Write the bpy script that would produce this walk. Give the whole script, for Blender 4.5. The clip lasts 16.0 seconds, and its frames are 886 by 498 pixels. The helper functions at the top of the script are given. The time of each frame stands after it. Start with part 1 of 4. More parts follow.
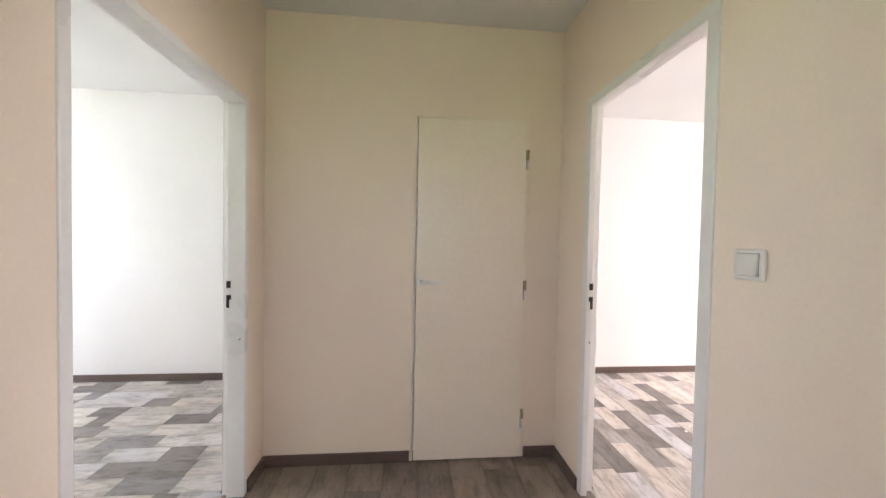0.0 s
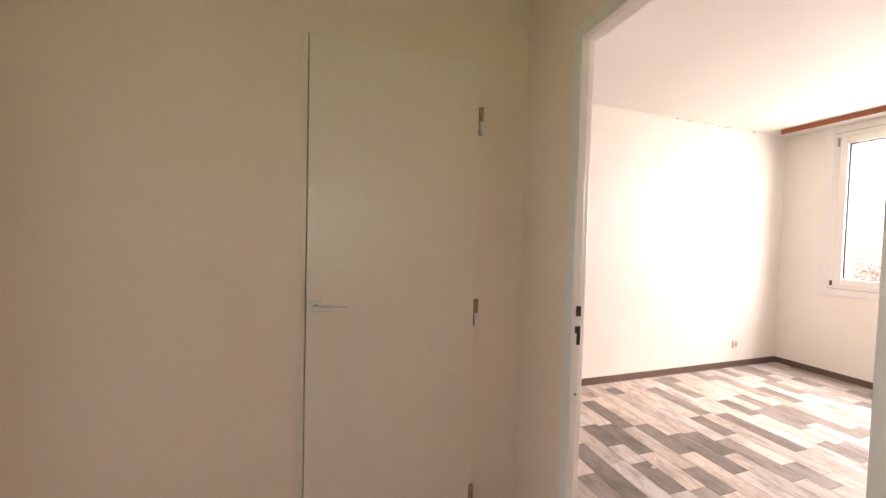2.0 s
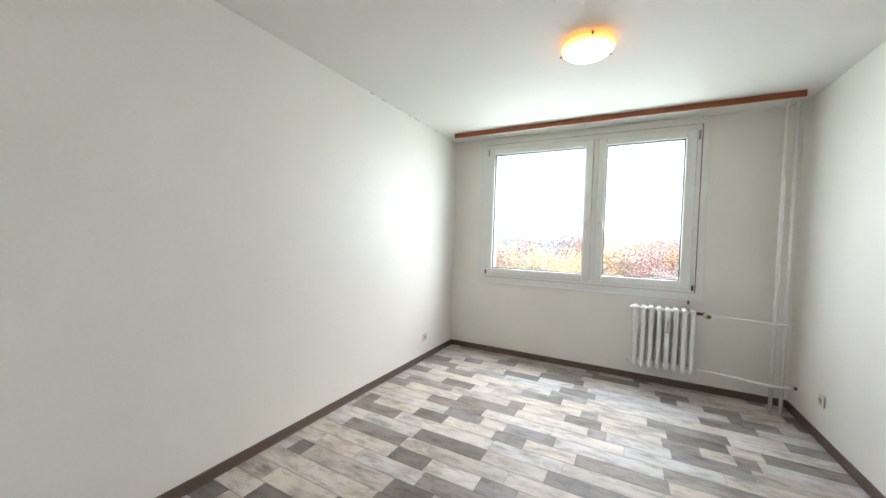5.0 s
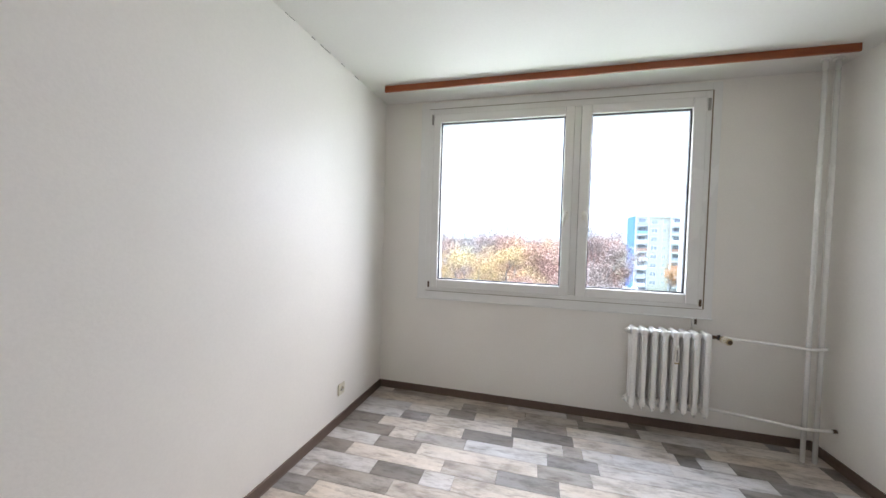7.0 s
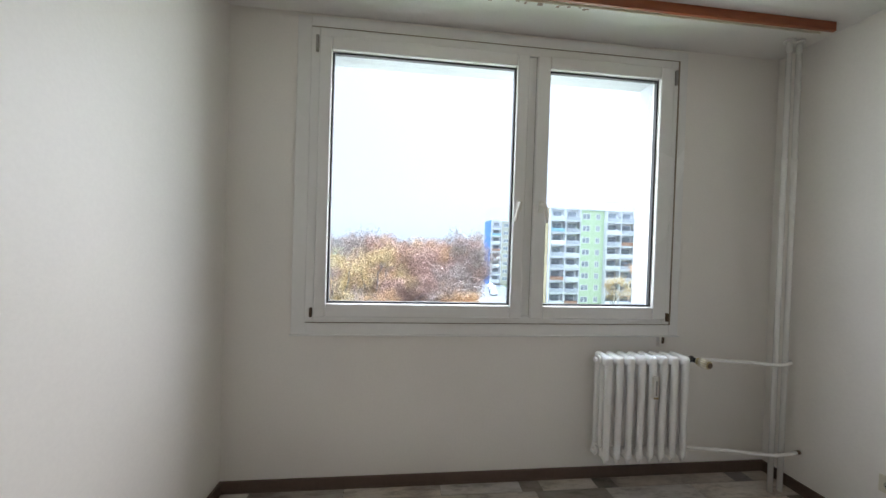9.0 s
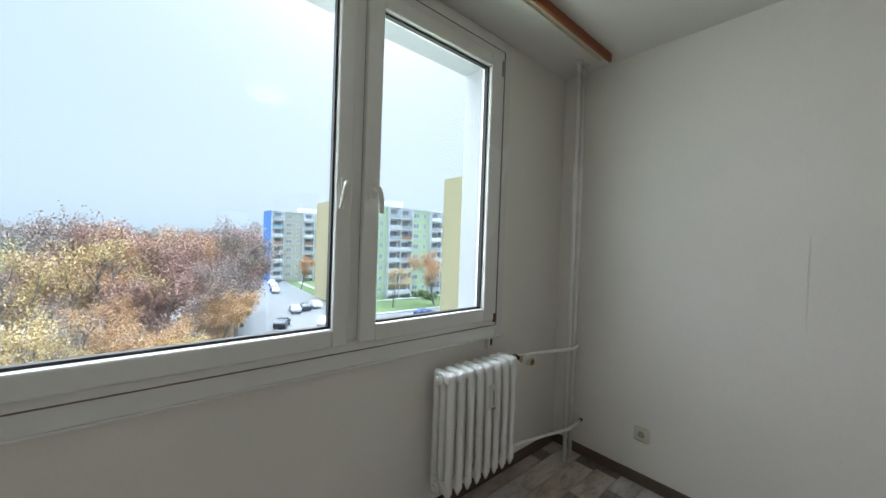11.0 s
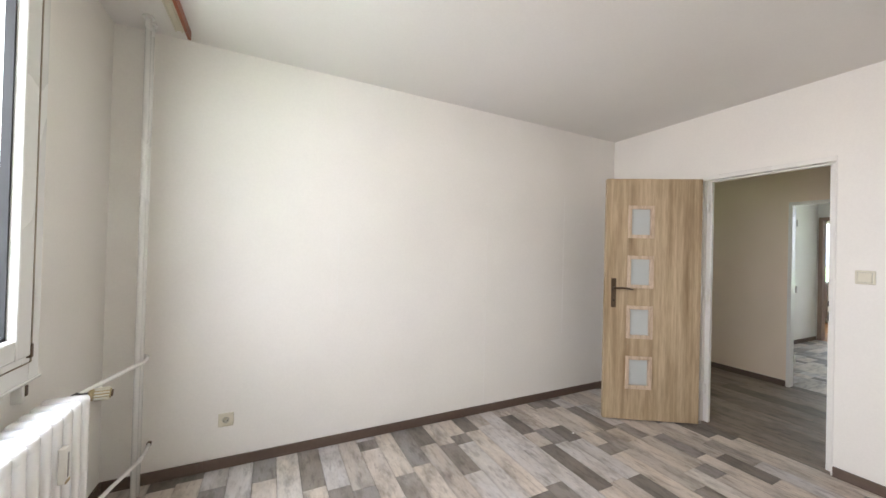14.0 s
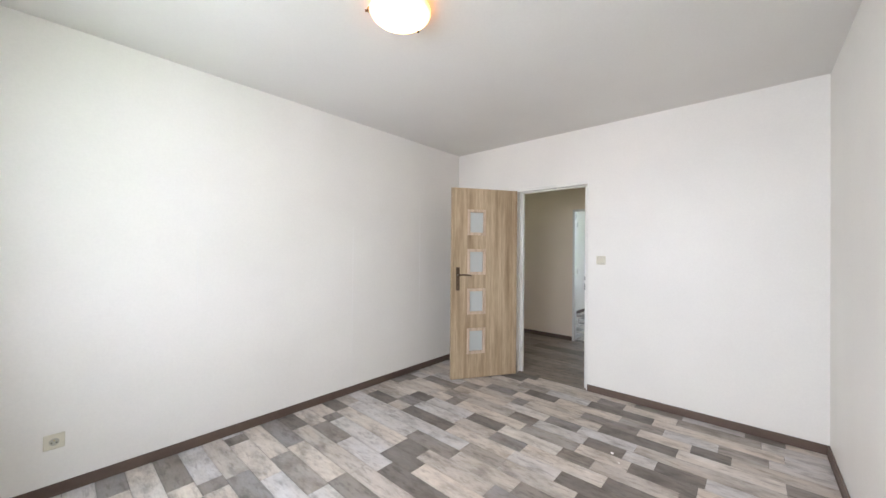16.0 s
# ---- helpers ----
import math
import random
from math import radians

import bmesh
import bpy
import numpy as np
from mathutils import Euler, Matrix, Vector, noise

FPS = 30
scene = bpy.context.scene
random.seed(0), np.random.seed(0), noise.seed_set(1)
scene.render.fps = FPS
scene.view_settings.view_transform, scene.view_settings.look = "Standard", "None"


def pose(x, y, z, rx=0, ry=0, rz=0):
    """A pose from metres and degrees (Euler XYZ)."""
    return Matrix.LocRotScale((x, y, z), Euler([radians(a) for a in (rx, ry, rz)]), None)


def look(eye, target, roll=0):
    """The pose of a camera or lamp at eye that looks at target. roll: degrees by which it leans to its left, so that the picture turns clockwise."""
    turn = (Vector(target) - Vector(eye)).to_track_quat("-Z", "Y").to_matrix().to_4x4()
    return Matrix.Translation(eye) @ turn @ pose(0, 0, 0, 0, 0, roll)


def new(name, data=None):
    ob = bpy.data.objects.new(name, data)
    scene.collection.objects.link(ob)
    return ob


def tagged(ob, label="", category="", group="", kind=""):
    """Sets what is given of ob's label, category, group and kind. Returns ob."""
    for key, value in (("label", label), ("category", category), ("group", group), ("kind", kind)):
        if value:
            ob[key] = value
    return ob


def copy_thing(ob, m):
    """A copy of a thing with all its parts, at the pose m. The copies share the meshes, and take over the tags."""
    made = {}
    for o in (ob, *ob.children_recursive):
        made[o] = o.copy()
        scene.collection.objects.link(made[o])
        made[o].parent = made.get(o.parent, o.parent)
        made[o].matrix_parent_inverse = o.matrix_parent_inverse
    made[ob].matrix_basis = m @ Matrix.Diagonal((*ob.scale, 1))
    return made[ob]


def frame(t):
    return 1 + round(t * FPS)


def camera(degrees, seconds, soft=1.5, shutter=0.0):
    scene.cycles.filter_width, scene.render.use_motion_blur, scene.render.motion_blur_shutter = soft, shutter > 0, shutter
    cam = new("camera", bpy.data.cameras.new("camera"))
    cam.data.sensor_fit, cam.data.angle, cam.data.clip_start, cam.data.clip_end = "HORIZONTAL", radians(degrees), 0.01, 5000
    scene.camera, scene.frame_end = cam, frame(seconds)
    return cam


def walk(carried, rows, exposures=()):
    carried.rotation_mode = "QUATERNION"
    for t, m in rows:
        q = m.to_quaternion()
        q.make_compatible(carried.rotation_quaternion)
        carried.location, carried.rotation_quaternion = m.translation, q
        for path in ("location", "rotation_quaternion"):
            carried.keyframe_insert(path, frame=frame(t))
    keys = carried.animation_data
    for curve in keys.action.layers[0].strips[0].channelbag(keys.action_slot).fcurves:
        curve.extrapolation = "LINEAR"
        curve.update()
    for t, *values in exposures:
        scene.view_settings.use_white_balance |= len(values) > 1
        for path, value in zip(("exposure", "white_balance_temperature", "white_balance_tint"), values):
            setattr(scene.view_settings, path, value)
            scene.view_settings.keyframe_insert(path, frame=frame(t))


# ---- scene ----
cam = camera(103.7, 16.0)
PATH = [
    (0, (-0.203, -0.052, 1.292), (-0.015, 1.938, 1.245), 1.1),
    (0.5, (-0.173, 0.157, 1.301), (0.027, 2.146, 1.24), 1.1),
    (1, (-0.155, 0.324, 1.304), (0.105, 2.306, 1.256), 1.1),
    (1.5, (-0.136, 0.505, 1.306), (0.259, 2.465, 1.252), 1.2),
    (2, (-0.087, 0.652, 1.307), (0.526, 2.555, 1.246), 1.5),
    (2.5, (-0.004, 0.775, 1.303), (0.87, 2.573, 1.248), 1.5),
    (3, (0.14, 0.911, 1.305), (1.275, 2.556, 1.258), 1.6),
    (3.5, (0.275, 1.023, 1.317), (1.627, 2.497, 1.268), 1.8),
    (4, (0.444, 1.17, 1.323), (1.976, 2.454, 1.277), 1.8),
    (4.5, (0.614, 1.256, 1.322), (2.3, 2.33, 1.283), 1.8),
    (4.7, (0.689, 1.266, 1.341), (2.413, 2.279, 1.292), 1.8),
    (6.8, (1.74, 1.817, 1.35), (3.655, 2.392, 1.292), 1.5),
    (7, (1.86, 1.901, 1.353), (3.791, 2.418, 1.297), 1.7),
    (7.5, (2.103, 2.044, 1.368), (4.054, 2.478, 1.303), 1.6),
    (8, (2.335, 2.173, 1.352), (4.318, 2.432, 1.303), 1.8),
    (8.2, (2.439, 2.21, 1.333), (4.431, 2.382, 1.296), 1.9),
    (10.3, (3.3, 2.365, 1.36), (5.083, 1.46, 1.32), 1.9),
    (10.5, (3.338, 2.33, 1.352), (5.066, 1.324, 1.32), 2.0),
    (11, (3.429, 2.272, 1.357), (4.95, 0.975, 1.331), 2.0),
    (11.5, (3.507, 2.229, 1.361), (4.691, 0.617, 1.34), 2.1),
    (12, (3.563, 2.207, 1.347), (4.229, 0.321, 1.348), 2.1),
    (12.5, (3.583, 2.256, 1.361), (3.769, 0.265, 1.361), 1.8),
    (13, (3.679, 2.402, 1.363), (3.435, 0.417, 1.367), 1.6),
    (13.5, (3.8, 2.492, 1.368), (3.201, 0.584, 1.376), 1.6),
    (14, (3.969, 2.537, 1.346), (3.084, 0.744, 1.362), 1.5),
    (14.5, (4.1, 2.6, 1.343), (2.968, 0.951, 1.362), 1.4),
    (15, (4.171, 2.682, 1.33), (2.875, 1.159, 1.356), 1.2),
    (15.5, (4.265, 2.725, 1.355), (2.828, 1.334, 1.358), 1.4),
    (16, (4.204, 2.856, 1.331), (2.711, 1.525, 1.343), 0.5),
]
EXPOSURES = [
    (0, 3.95, 6900, 29),
    (1, 3.93, 7800, 32),
    (2, 3.53, 8300, 36),
    (3, 3.15, 7800, 31),
    (4, 2.80, 6900, 25),
    (4.7, 2.77, 6600, 12),
    (7, 2.40, 6550, 19),
    (8.2, 2.10, 6600, 19),
    (10.4, 1.47, 6750, 11),
    (11.3, 1.42, 6550, 12),
    (12, 1.64, 7000, 24),
    (12.7, 2.25, 6700, 29),
    (13.5, 2.70, 7200, 23),
    (14.5, 3.03, 6600, 18),
    (16, 3.05, 6500, 18),
]
walk(cam, [(t, look(eye, target, roll)) for t, eye, target, roll in PATH], EXPOSURES)

# ---------- world, sun, exposure ----------
wd = bpy.data.worlds.new("sky")
scene.world = wd
wd.use_nodes = True
wn, wl = wd.node_tree.nodes, wd.node_tree.links
sky = wn.new("ShaderNodeTexSky")
SUN_EL, SUN_ROT = radians(46), radians(118)
sky.sky_type, sky.sun_disc, sky.sun_elevation, sky.sun_rotation = "NISHITA", False, SUN_EL, SUN_ROT
sky.air_density, sky.dust_density, sky.ozone_density = 0.9, 6.0, 0.6
pale = wn.new("ShaderNodeMix")
pale.data_type, pale.inputs[0].default_value = "RGBA", 0.90
pale.inputs[7].default_value = (5.7, 7.4, 9.2, 1)
wl.new(sky.outputs[0], pale.inputs[6])
tcw, sepw, ovc, mulw = wn.new("ShaderNodeTexCoord"), wn.new("ShaderNodeSeparateXYZ"), wn.new("ShaderNodeMapRange"), wn.new("ShaderNodeVectorMath")
wl.new(tcw.outputs["Generated"], sepw.inputs[0])
sqw = wn.new("ShaderNodeMath")
sqw.operation = "POWER"
sqw.use_clamp = True
sqw.inputs[1].default_value = 9.0
clw = wn.new("ShaderNodeMath")
clw.operation = "MAXIMUM"
clw.inputs[1].default_value = 0.0
wl.new(sepw.outputs[2], clw.inputs[0])
wl.new(clw.outputs[0], sqw.inputs[0])
wl.new(sqw.outputs[0], ovc.inputs[0])
# the sky is made far brighter overhead than at the horizon, for more light
ovc.inputs["From Min"].default_value, ovc.inputs["From Max"].default_value = 0.0, 1.0
ovc.inputs["To Min"].default_value, ovc.inputs["To Max"].default_value = 0.39, 11.0
mulw.operation = "SCALE"
wl.new(pale.outputs[2], mulw.inputs[0])
wl.new(ovc.outputs[0], mulw.inputs["Scale"])
wl.new(mulw.outputs[0], wn["Background"].inputs[0])
wn["Background"].inputs[1].default_value = 0.13

sun = new("sun", bpy.data.lights.new("sun", "SUN"))
sun.data.energy, sun.data.angle, sun.data.color = 0.6, radians(50), (1.0, 0.96, 0.9)
sun_to = Vector((math.sin(SUN_ROT) * math.cos(SUN_EL), math.cos(SUN_ROT) * math.cos(SUN_EL), math.sin(SUN_EL)))
sun.matrix_world = look((0, 0, 60), Vector((0, 0, 60)) - sun_to)


def fill_lamp(x, y, z, toward, width, height, watts, colour=(0.87, 0.94, 1.0)):
    """A lamp added at an opening to fill in the open sky's light."""
    ob = new("window_light", bpy.data.lights.new("window_light", "AREA"))
    ob.data.shape, ob.data.size, ob.data.size_y = "RECTANGLE", width, height
    ob.data.energy, ob.data.color = watts, colour
    ob.matrix_world = look((x, y, z), Vector((x, y, z)) + Vector(toward))
    return ob


fill_lamp(5.32, 1.785, 1.78, (-1, 0, -0.52), 1.95, 1.50, 13.6)
fill_lamp(-4.60, 2.0, 1.46, (1, 0, -0.2), 1.85, 1.6, 2.4)
# added to brighten the hall from behind; no light source is known there
fill_lamp(-0.15, -2.17, 1.45, (0, 1, -0.1), 0.75, 1.1, 0.10, (1.0, 0.96, 0.90))

# ---------- materials ----------
def shader(name, base=(0.8, 0.8, 0.8), rough=0.6, metal=0.0, spec=0.5):
    m = bpy.data.materials.new(name)
    m.use_nodes = True
    b = m.node_tree.nodes["Principled BSDF"]
    b.inputs["Base Color"].default_value = (*base, 1)
    b.inputs["Roughness"].default_value = rough
    b.inputs["Metallic"].default_value = metal
    b.inputs["Specular IOR Level"].default_value = spec
    return m, m.node_tree.nodes, m.node_tree.links, b


def noise_tex(n, l, scale, detail=4, coord="Object", stretch=(1, 1, 1), rough=0.5):
    tc = n.new("ShaderNodeTexCoord")
    mp = n.new("ShaderNodeMapping")
    mp.inputs["Scale"].default_value = stretch
    nt = n.new("ShaderNodeTexNoise")
    nt.inputs["Scale"].default_value, nt.inputs["Detail"].default_value, nt.inputs["Roughness"].default_value = scale, detail, rough
    l.new(tc.outputs[coord], mp.inputs[0])
    l.new(mp.outputs[0], nt.inputs[0])
    return nt, mp


def ramp(n, l, fac, stops, mode="LINEAR"):
    r = n.new("ShaderNodeValToRGB")
    r.color_ramp.interpolation = mode
    e = r.color_ramp.elements
    while len(e) < len(stops):
        e.new(0.5)
    for el, (p, c) in zip(e, stops):
        el.position, el.color = p, (*c, 1)
    l.new(fac, r.inputs[0])
    return r


def mix(n, l, a, b, fac, mode="MIX"):
    m = n.new("ShaderNodeMix")
    m.data_type, m.blend_type = "RGBA", mode
    for sock, v in ((0, fac), (6, a), (7, b)):
        if hasattr(v, "links"):
            l.new(v, m.inputs[sock])
        else:
            m.inputs[sock].default_value = v if sock == 0 else (*v, 1)
    return m.outputs[2]


def bump(n, l, b, height, strength, dist):
    bp = n.new("ShaderNodeBump")
    bp.inputs["Strength"].default_value, bp.inputs["Distance"].default_value = strength, dist
    l.new(height, bp.inputs["Height"])
    l.new(bp.outputs[0], b.inputs["Normal"])


def paint(name, base, rough=0.6, var=0.06, grain=60, relief=0.25, dist=0.002, metal=0.0, spec=0.5, coord="Object"):
    m, n, l, b = shader(name, base, rough, metal, spec)
    big, _ = noise_tex(n, l, 1.3, 3, coord)
    fine, _ = noise_tex(n, l, grain, 5, coord)
    low, high = tuple(c * (1 - var) for c in base), tuple(min(1, c * (1 + var * 0.6)) for c in base)
    c1 = ramp(n, l, big.outputs[0], [(0.3, low), (0.7, high)])
    c2 = ramp(n, l, fine.outputs[0], [(0.35, (1 - var * 0.7,) * 3), (0.65, (1, 1, 1))])
    l.new(mix(n, l, c1.outputs[0], c2.outputs[0], 1.0, "MULTIPLY"), b.inputs["Base Color"])
    rr = n.new("ShaderNodeMapRange")
    rr.inputs["To Min"].default_value, rr.inputs["To Max"].default_value = max(0.02, rough - 0.06), min(1, rough + 0.08)
    l.new(big.outputs[0], rr.inputs[0])
    l.new(rr.outputs[0], b.inputs["Roughness"])
    bump(n, l, b, fine.outputs[0], relief, dist)
    return m


WALL = paint("wall_paint", (0.848, 0.82, 0.772), 0.45, 0.035, 90, 0.25, 0.0015)
HALLPAINT = paint("hall_paint", (0.885, 0.752, 0.615), 0.5, 0.035, 90, 0.25, 0.0015)
HALLENAMEL = paint("hall_enamel", (0.86, 0.76, 0.63), 0.3, 0.04, 40, 0.12, 0.001)
CEIL = paint("ceiling_paint", (0.79, 0.77, 0.735), 0.7, 0.03, 70, 0.2, 0.0015)
ENAMEL = paint("white_enamel", (0.82, 0.80, 0.76), 0.28, 0.04, 40, 0.12, 0.001)
RADIATOR = paint("radiator_enamel", (0.88, 0.87, 0.84), 0.26, 0.04, 55, 0.3, 0.0012)
PVC = paint("window_plastic", (0.84, 0.84, 0.82), 0.25, 0.03, 30, 0.05, 0.0005)
GASKET = paint("rubber_gasket", (0.02, 0.02, 0.022), 0.6, 0.1, 80, 0.1, 0.0005)
SKIRT = paint("brown_skirting", (0.13, 0.088, 0.068), 0.42, 0.15, 45, 0.15, 0.001)
BRASS = paint("worn_brass", (0.50, 0.40, 0.22), 0.4, 0.2, 60, 0.2, 0.0005, metal=0.8)
BRONZE = paint("aged_bronze", (0.15, 0.105, 0.07), 0.33, 0.3, 60, 0.2, 0.0005, metal=0.75)
SEAL = paint("yellowed_sealant", (0.30, 0.25, 0.18), 0.6, 0.2, 40, 0.2, 0.0005)
BLACK = paint("dark_slot", (0.012, 0.011, 0.01), 0.7, 0.1)
CREAM = paint("cream_plastic", (0.66, 0.62, 0.50), 0.35, 0.04, 40, 0.05, 0.0004)
WHITEPL = paint("white_plastic", (0.78, 0.76, 0.70), 0.32, 0.03, 40, 0.05, 0.0004)
GREYPL = paint("grey_plastic", (0.34, 0.33, 0.30), 0.4, 0.06, 40, 0.05, 0.0004)
WELL = paint("socket_well", (0.40, 0.38, 0.31), 0.4, 0.04, 40, 0.05, 0.0004)
SEAM = paint("filler_seam", (0.86, 0.84, 0.80), 0.45, 0.03, 90, 0.2, 0.001)


def wood(name, dark, light, stretch, rough=0.42, scale=5.0):
    m, n, l, b = shader(name, light, rough)
    nt, mp = noise_tex(n, l, scale, 5, "Object", stretch, 0.6)
    fine, _ = noise_tex(n, l, scale * 7, 5, "Object", stretch, 0.6)
    wv = n.new("ShaderNodeTexWave")
    wv.inputs["Scale"].default_value, wv.inputs["Distortion"].default_value = scale * 0.35, 7
    wv.inputs["Detail"].default_value = 3
    l.new(mp.outputs[0], wv.inputs[0])
    c = ramp(n, l, nt.outputs[0], [(0.32, dark), (0.5, tuple((a + 2 * d) / 3 for a, d in zip(dark, light))), (0.68, light)])
    g = ramp(n, l, fine.outputs[0], [(0.35, (0.80, 0.78, 0.76)), (0.6, (1, 1, 1))])
    w = ramp(n, l, wv.outputs[0], [(0.0, (0.82, 0.80, 0.77)), (0.5, (1, 1, 1))])
    out = mix(n, l, mix(n, l, c.outputs[0], g.outputs[0], 1.0, "MULTIPLY"), w.outputs[0], 0.6, "MULTIPLY")
    l.new(out, b.inputs["Base Color"])
    bump(n, l, b, fine.outputs[0], 0.15, 0.001)
    return m


OAK = wood("pale_oak", (0.34, 0.235, 0.135), (0.60, 0.465, 0.31), (2.2, 2.2, 0.16))
OAK_TRIM = wood("pale_oak_trim", (0.55, 0.41, 0.30), (0.70, 0.56, 0.43), (3, 3, 0.5))
RAILWOOD = wood("orange_wood", (0.26, 0.058, 0.016), (0.36, 0.092, 0.026), (4, 0.3, 4), 0.4)
KITCHEN = wood("kitchen_laminate", (0.42, 0.17, 0.05), (0.62, 0.28, 0.09), (1, 0.3, 1), 0.4)
PINKWOOD = wood("reddish_wood", (0.30, 0.20, 0.16), (0.46, 0.33, 0.27), (3, 3, 0.3), 0.5)


def plank_material(name, tones, stretch, across=0, wear=0.6):
    """Printed vinyl that copies limed, weathered boards: cloudy bleached patches, brushed grain, greyed long edges."""
    m, n, l, b = shader(name, (0.4, 0.4, 0.4), 0.42)
    info = n.new("ShaderNodeObjectInfo")
    tone = ramp(n, l, info.outputs["Random"], tones, "CONSTANT")
    off = n.new("ShaderNodeVectorMath")
    off.operation = "SCALE"
    off.inputs[0].default_value = (37.0, 91.0, 13.0)
    l.new(info.outputs["Random"], off.inputs["Scale"])
    outs = []
    for sc, det, squash in ((5.0, 6, 0.35), (26.0, 5, 1.0), (3.0, 4, 0.6), (11.0, 6, 0.7)):
        st = tuple(1 + (v - 1) * squash for v in stretch)
        nt, mp = noise_tex(n, l, sc, det, "Object", st, 0.62)
        l.new(off.outputs[0], mp.inputs["Location"])
        outs.append(nt)
    cloud = ramp(n, l, outs[0].outputs[0], [(0.30, (0.56, 0.545, 0.53)), (0.41, (0.80, 0.79, 0.78)), (0.50, (1.0, 1.0, 1.0)), (0.62, (1.10, 1.11, 1.12)), (0.74, (1.26, 1.28, 1.30))])
    fine = ramp(n, l, outs[1].outputs[0], [(0.34, (0.80, 0.79, 0.78)), (0.52, (1, 1, 1))])
    warm = ramp(n, l, outs[2].outputs[0], [(0.35, (0.98, 1.0, 1.03)), (0.65, (1.03, 0.99, 0.95))])
    smear = ramp(n, l, outs[3].outputs[0], [(0.36, (0.60, 0.59, 0.58)), (0.47, (1, 1, 1))])
    c = mix(n, l, tone.outputs[0], cloud.outputs[0], 1.0, "MULTIPLY")
    c = mix(n, l, c, fine.outputs[0], 0.6, "MULTIPLY")
    c = mix(n, l, c, warm.outputs[0], 0.8, "MULTIPLY")
    c = mix(n, l, c, smear.outputs[0], 0.7, "MULTIPLY")
    tc, sep, away, far_, brk = n.new("ShaderNodeTexCoord"), n.new("ShaderNodeSeparateXYZ"), n.new("ShaderNodeMath"), n.new("ShaderNodeMath"), n.new("ShaderNodeMath")
    l.new(tc.outputs["Generated"], sep.inputs[0])
    away.operation, away.inputs[1].default_value = "SUBTRACT", 0.5
    l.new(sep.outputs[across], away.inputs[0])
    far_.operation = "ABSOLUTE"
    l.new(away.outputs[0], far_.inputs[0])
    brk.operation, brk.inputs[1].default_value = "MULTIPLY_ADD", 0.22
    l.new(outs[3].outputs[0], brk.inputs[0])
    l.new(far_.outputs[0], brk.inputs[2])
    edge = ramp(n, l, brk.outputs[0], [(0.52, (1, 1, 1)), (0.62, (0.74, 0.735, 0.73))])
    c = mix(n, l, c, edge.outputs[0], wear, "MULTIPLY")
    l.new(c, b.inputs["Base Color"])
    rr = n.new("ShaderNodeMapRange")
    rr.inputs["To Min"].default_value, rr.inputs["To Max"].default_value = 0.40, 0.58
    l.new(outs[0].outputs[0], rr.inputs[0])
    l.new(rr.outputs[0], b.inputs["Roughness"])
    b.inputs["Specular IOR Level"].default_value = 0.4
    bump(n, l, b, outs[1].outputs[0], 0.12, 0.0008)
    return m


PALETONES = [(0.0, (0.57, 0.505, 0.445)), (0.36, (0.53, 0.50, 0.48)), (0.68, (0.46, 0.41, 0.365)), (0.86, (0.60, 0.55, 0.50))]
GREYTONES = [(0.0, (0.19, 0.168, 0.148)), (0.36, (0.25, 0.222, 0.196)), (0.64, (0.34, 0.305, 0.272)), (0.84, (0.26, 0.242, 0.228))]
HALLTONES = [(0.0, (0.31, 0.25, 0.20)), (0.4, (0.26, 0.213, 0.172)), (0.7, (0.22, 0.18, 0.147)), (0.9, (0.165, 0.136, 0.11))]
ALONG_Y, ALONG_X = (4.0, 0.7, 1), (0.7, 4.0, 1)
PLANK_Y = (plank_material("pale_vinyl_plank", PALETONES, ALONG_Y), plank_material("grey_vinyl_plank", GREYTONES, ALONG_Y, 0, 0.3))
PLANK_X = (plank_material("pale_vinyl_plank_across", PALETONES, ALONG_X, 1), plank_material("grey_vinyl_plank_across", GREYTONES, ALONG_X, 1, 0.3))
PLANK_H = (plank_material("hall_vinyl_plank", HALLTONES, (3.2, 0.6, 1)),) * 2
SUBFLOOR = paint("joint_filler", (0.07, 0.062, 0.058), 0.7, 0.1)


def glass(name="window_glass", tint=(1, 1, 1)):
    m = bpy.data.materials.new(name)
    m.use_nodes = True
    n, l = m.node_tree.nodes, m.node_tree.links
    n.remove(n["Principled BSDF"])
    t, g, w, x = n.new("ShaderNodeBsdfTransparent"), n.new("ShaderNodeBsdfGlossy"), n.new("ShaderNodeLayerWeight"), n.new("ShaderNodeMixShader")
    t.inputs[0].default_value, g.inputs["Roughness"].default_value = (*tint, 1), 0.0
    p, q = n.new("ShaderNodeMath"), n.new("ShaderNodeMath")
    p.operation, p.inputs[1].default_value = "POWER", 5.0
    q.operation, q.inputs[1].default_value, q.inputs[2].default_value = "MULTIPLY_ADD", 0.9, 0.035
    l.new(w.outputs["Facing"], p.inputs[0]), l.new(p.outputs[0], q.inputs[0])
    l.new(q.outputs[0], x.inputs[0]), l.new(t.outputs[0], x.inputs[1]), l.new(g.outputs[0], x.inputs[2])
    l.new(x.outputs[0], n["Material Output"].inputs[0])
    return m


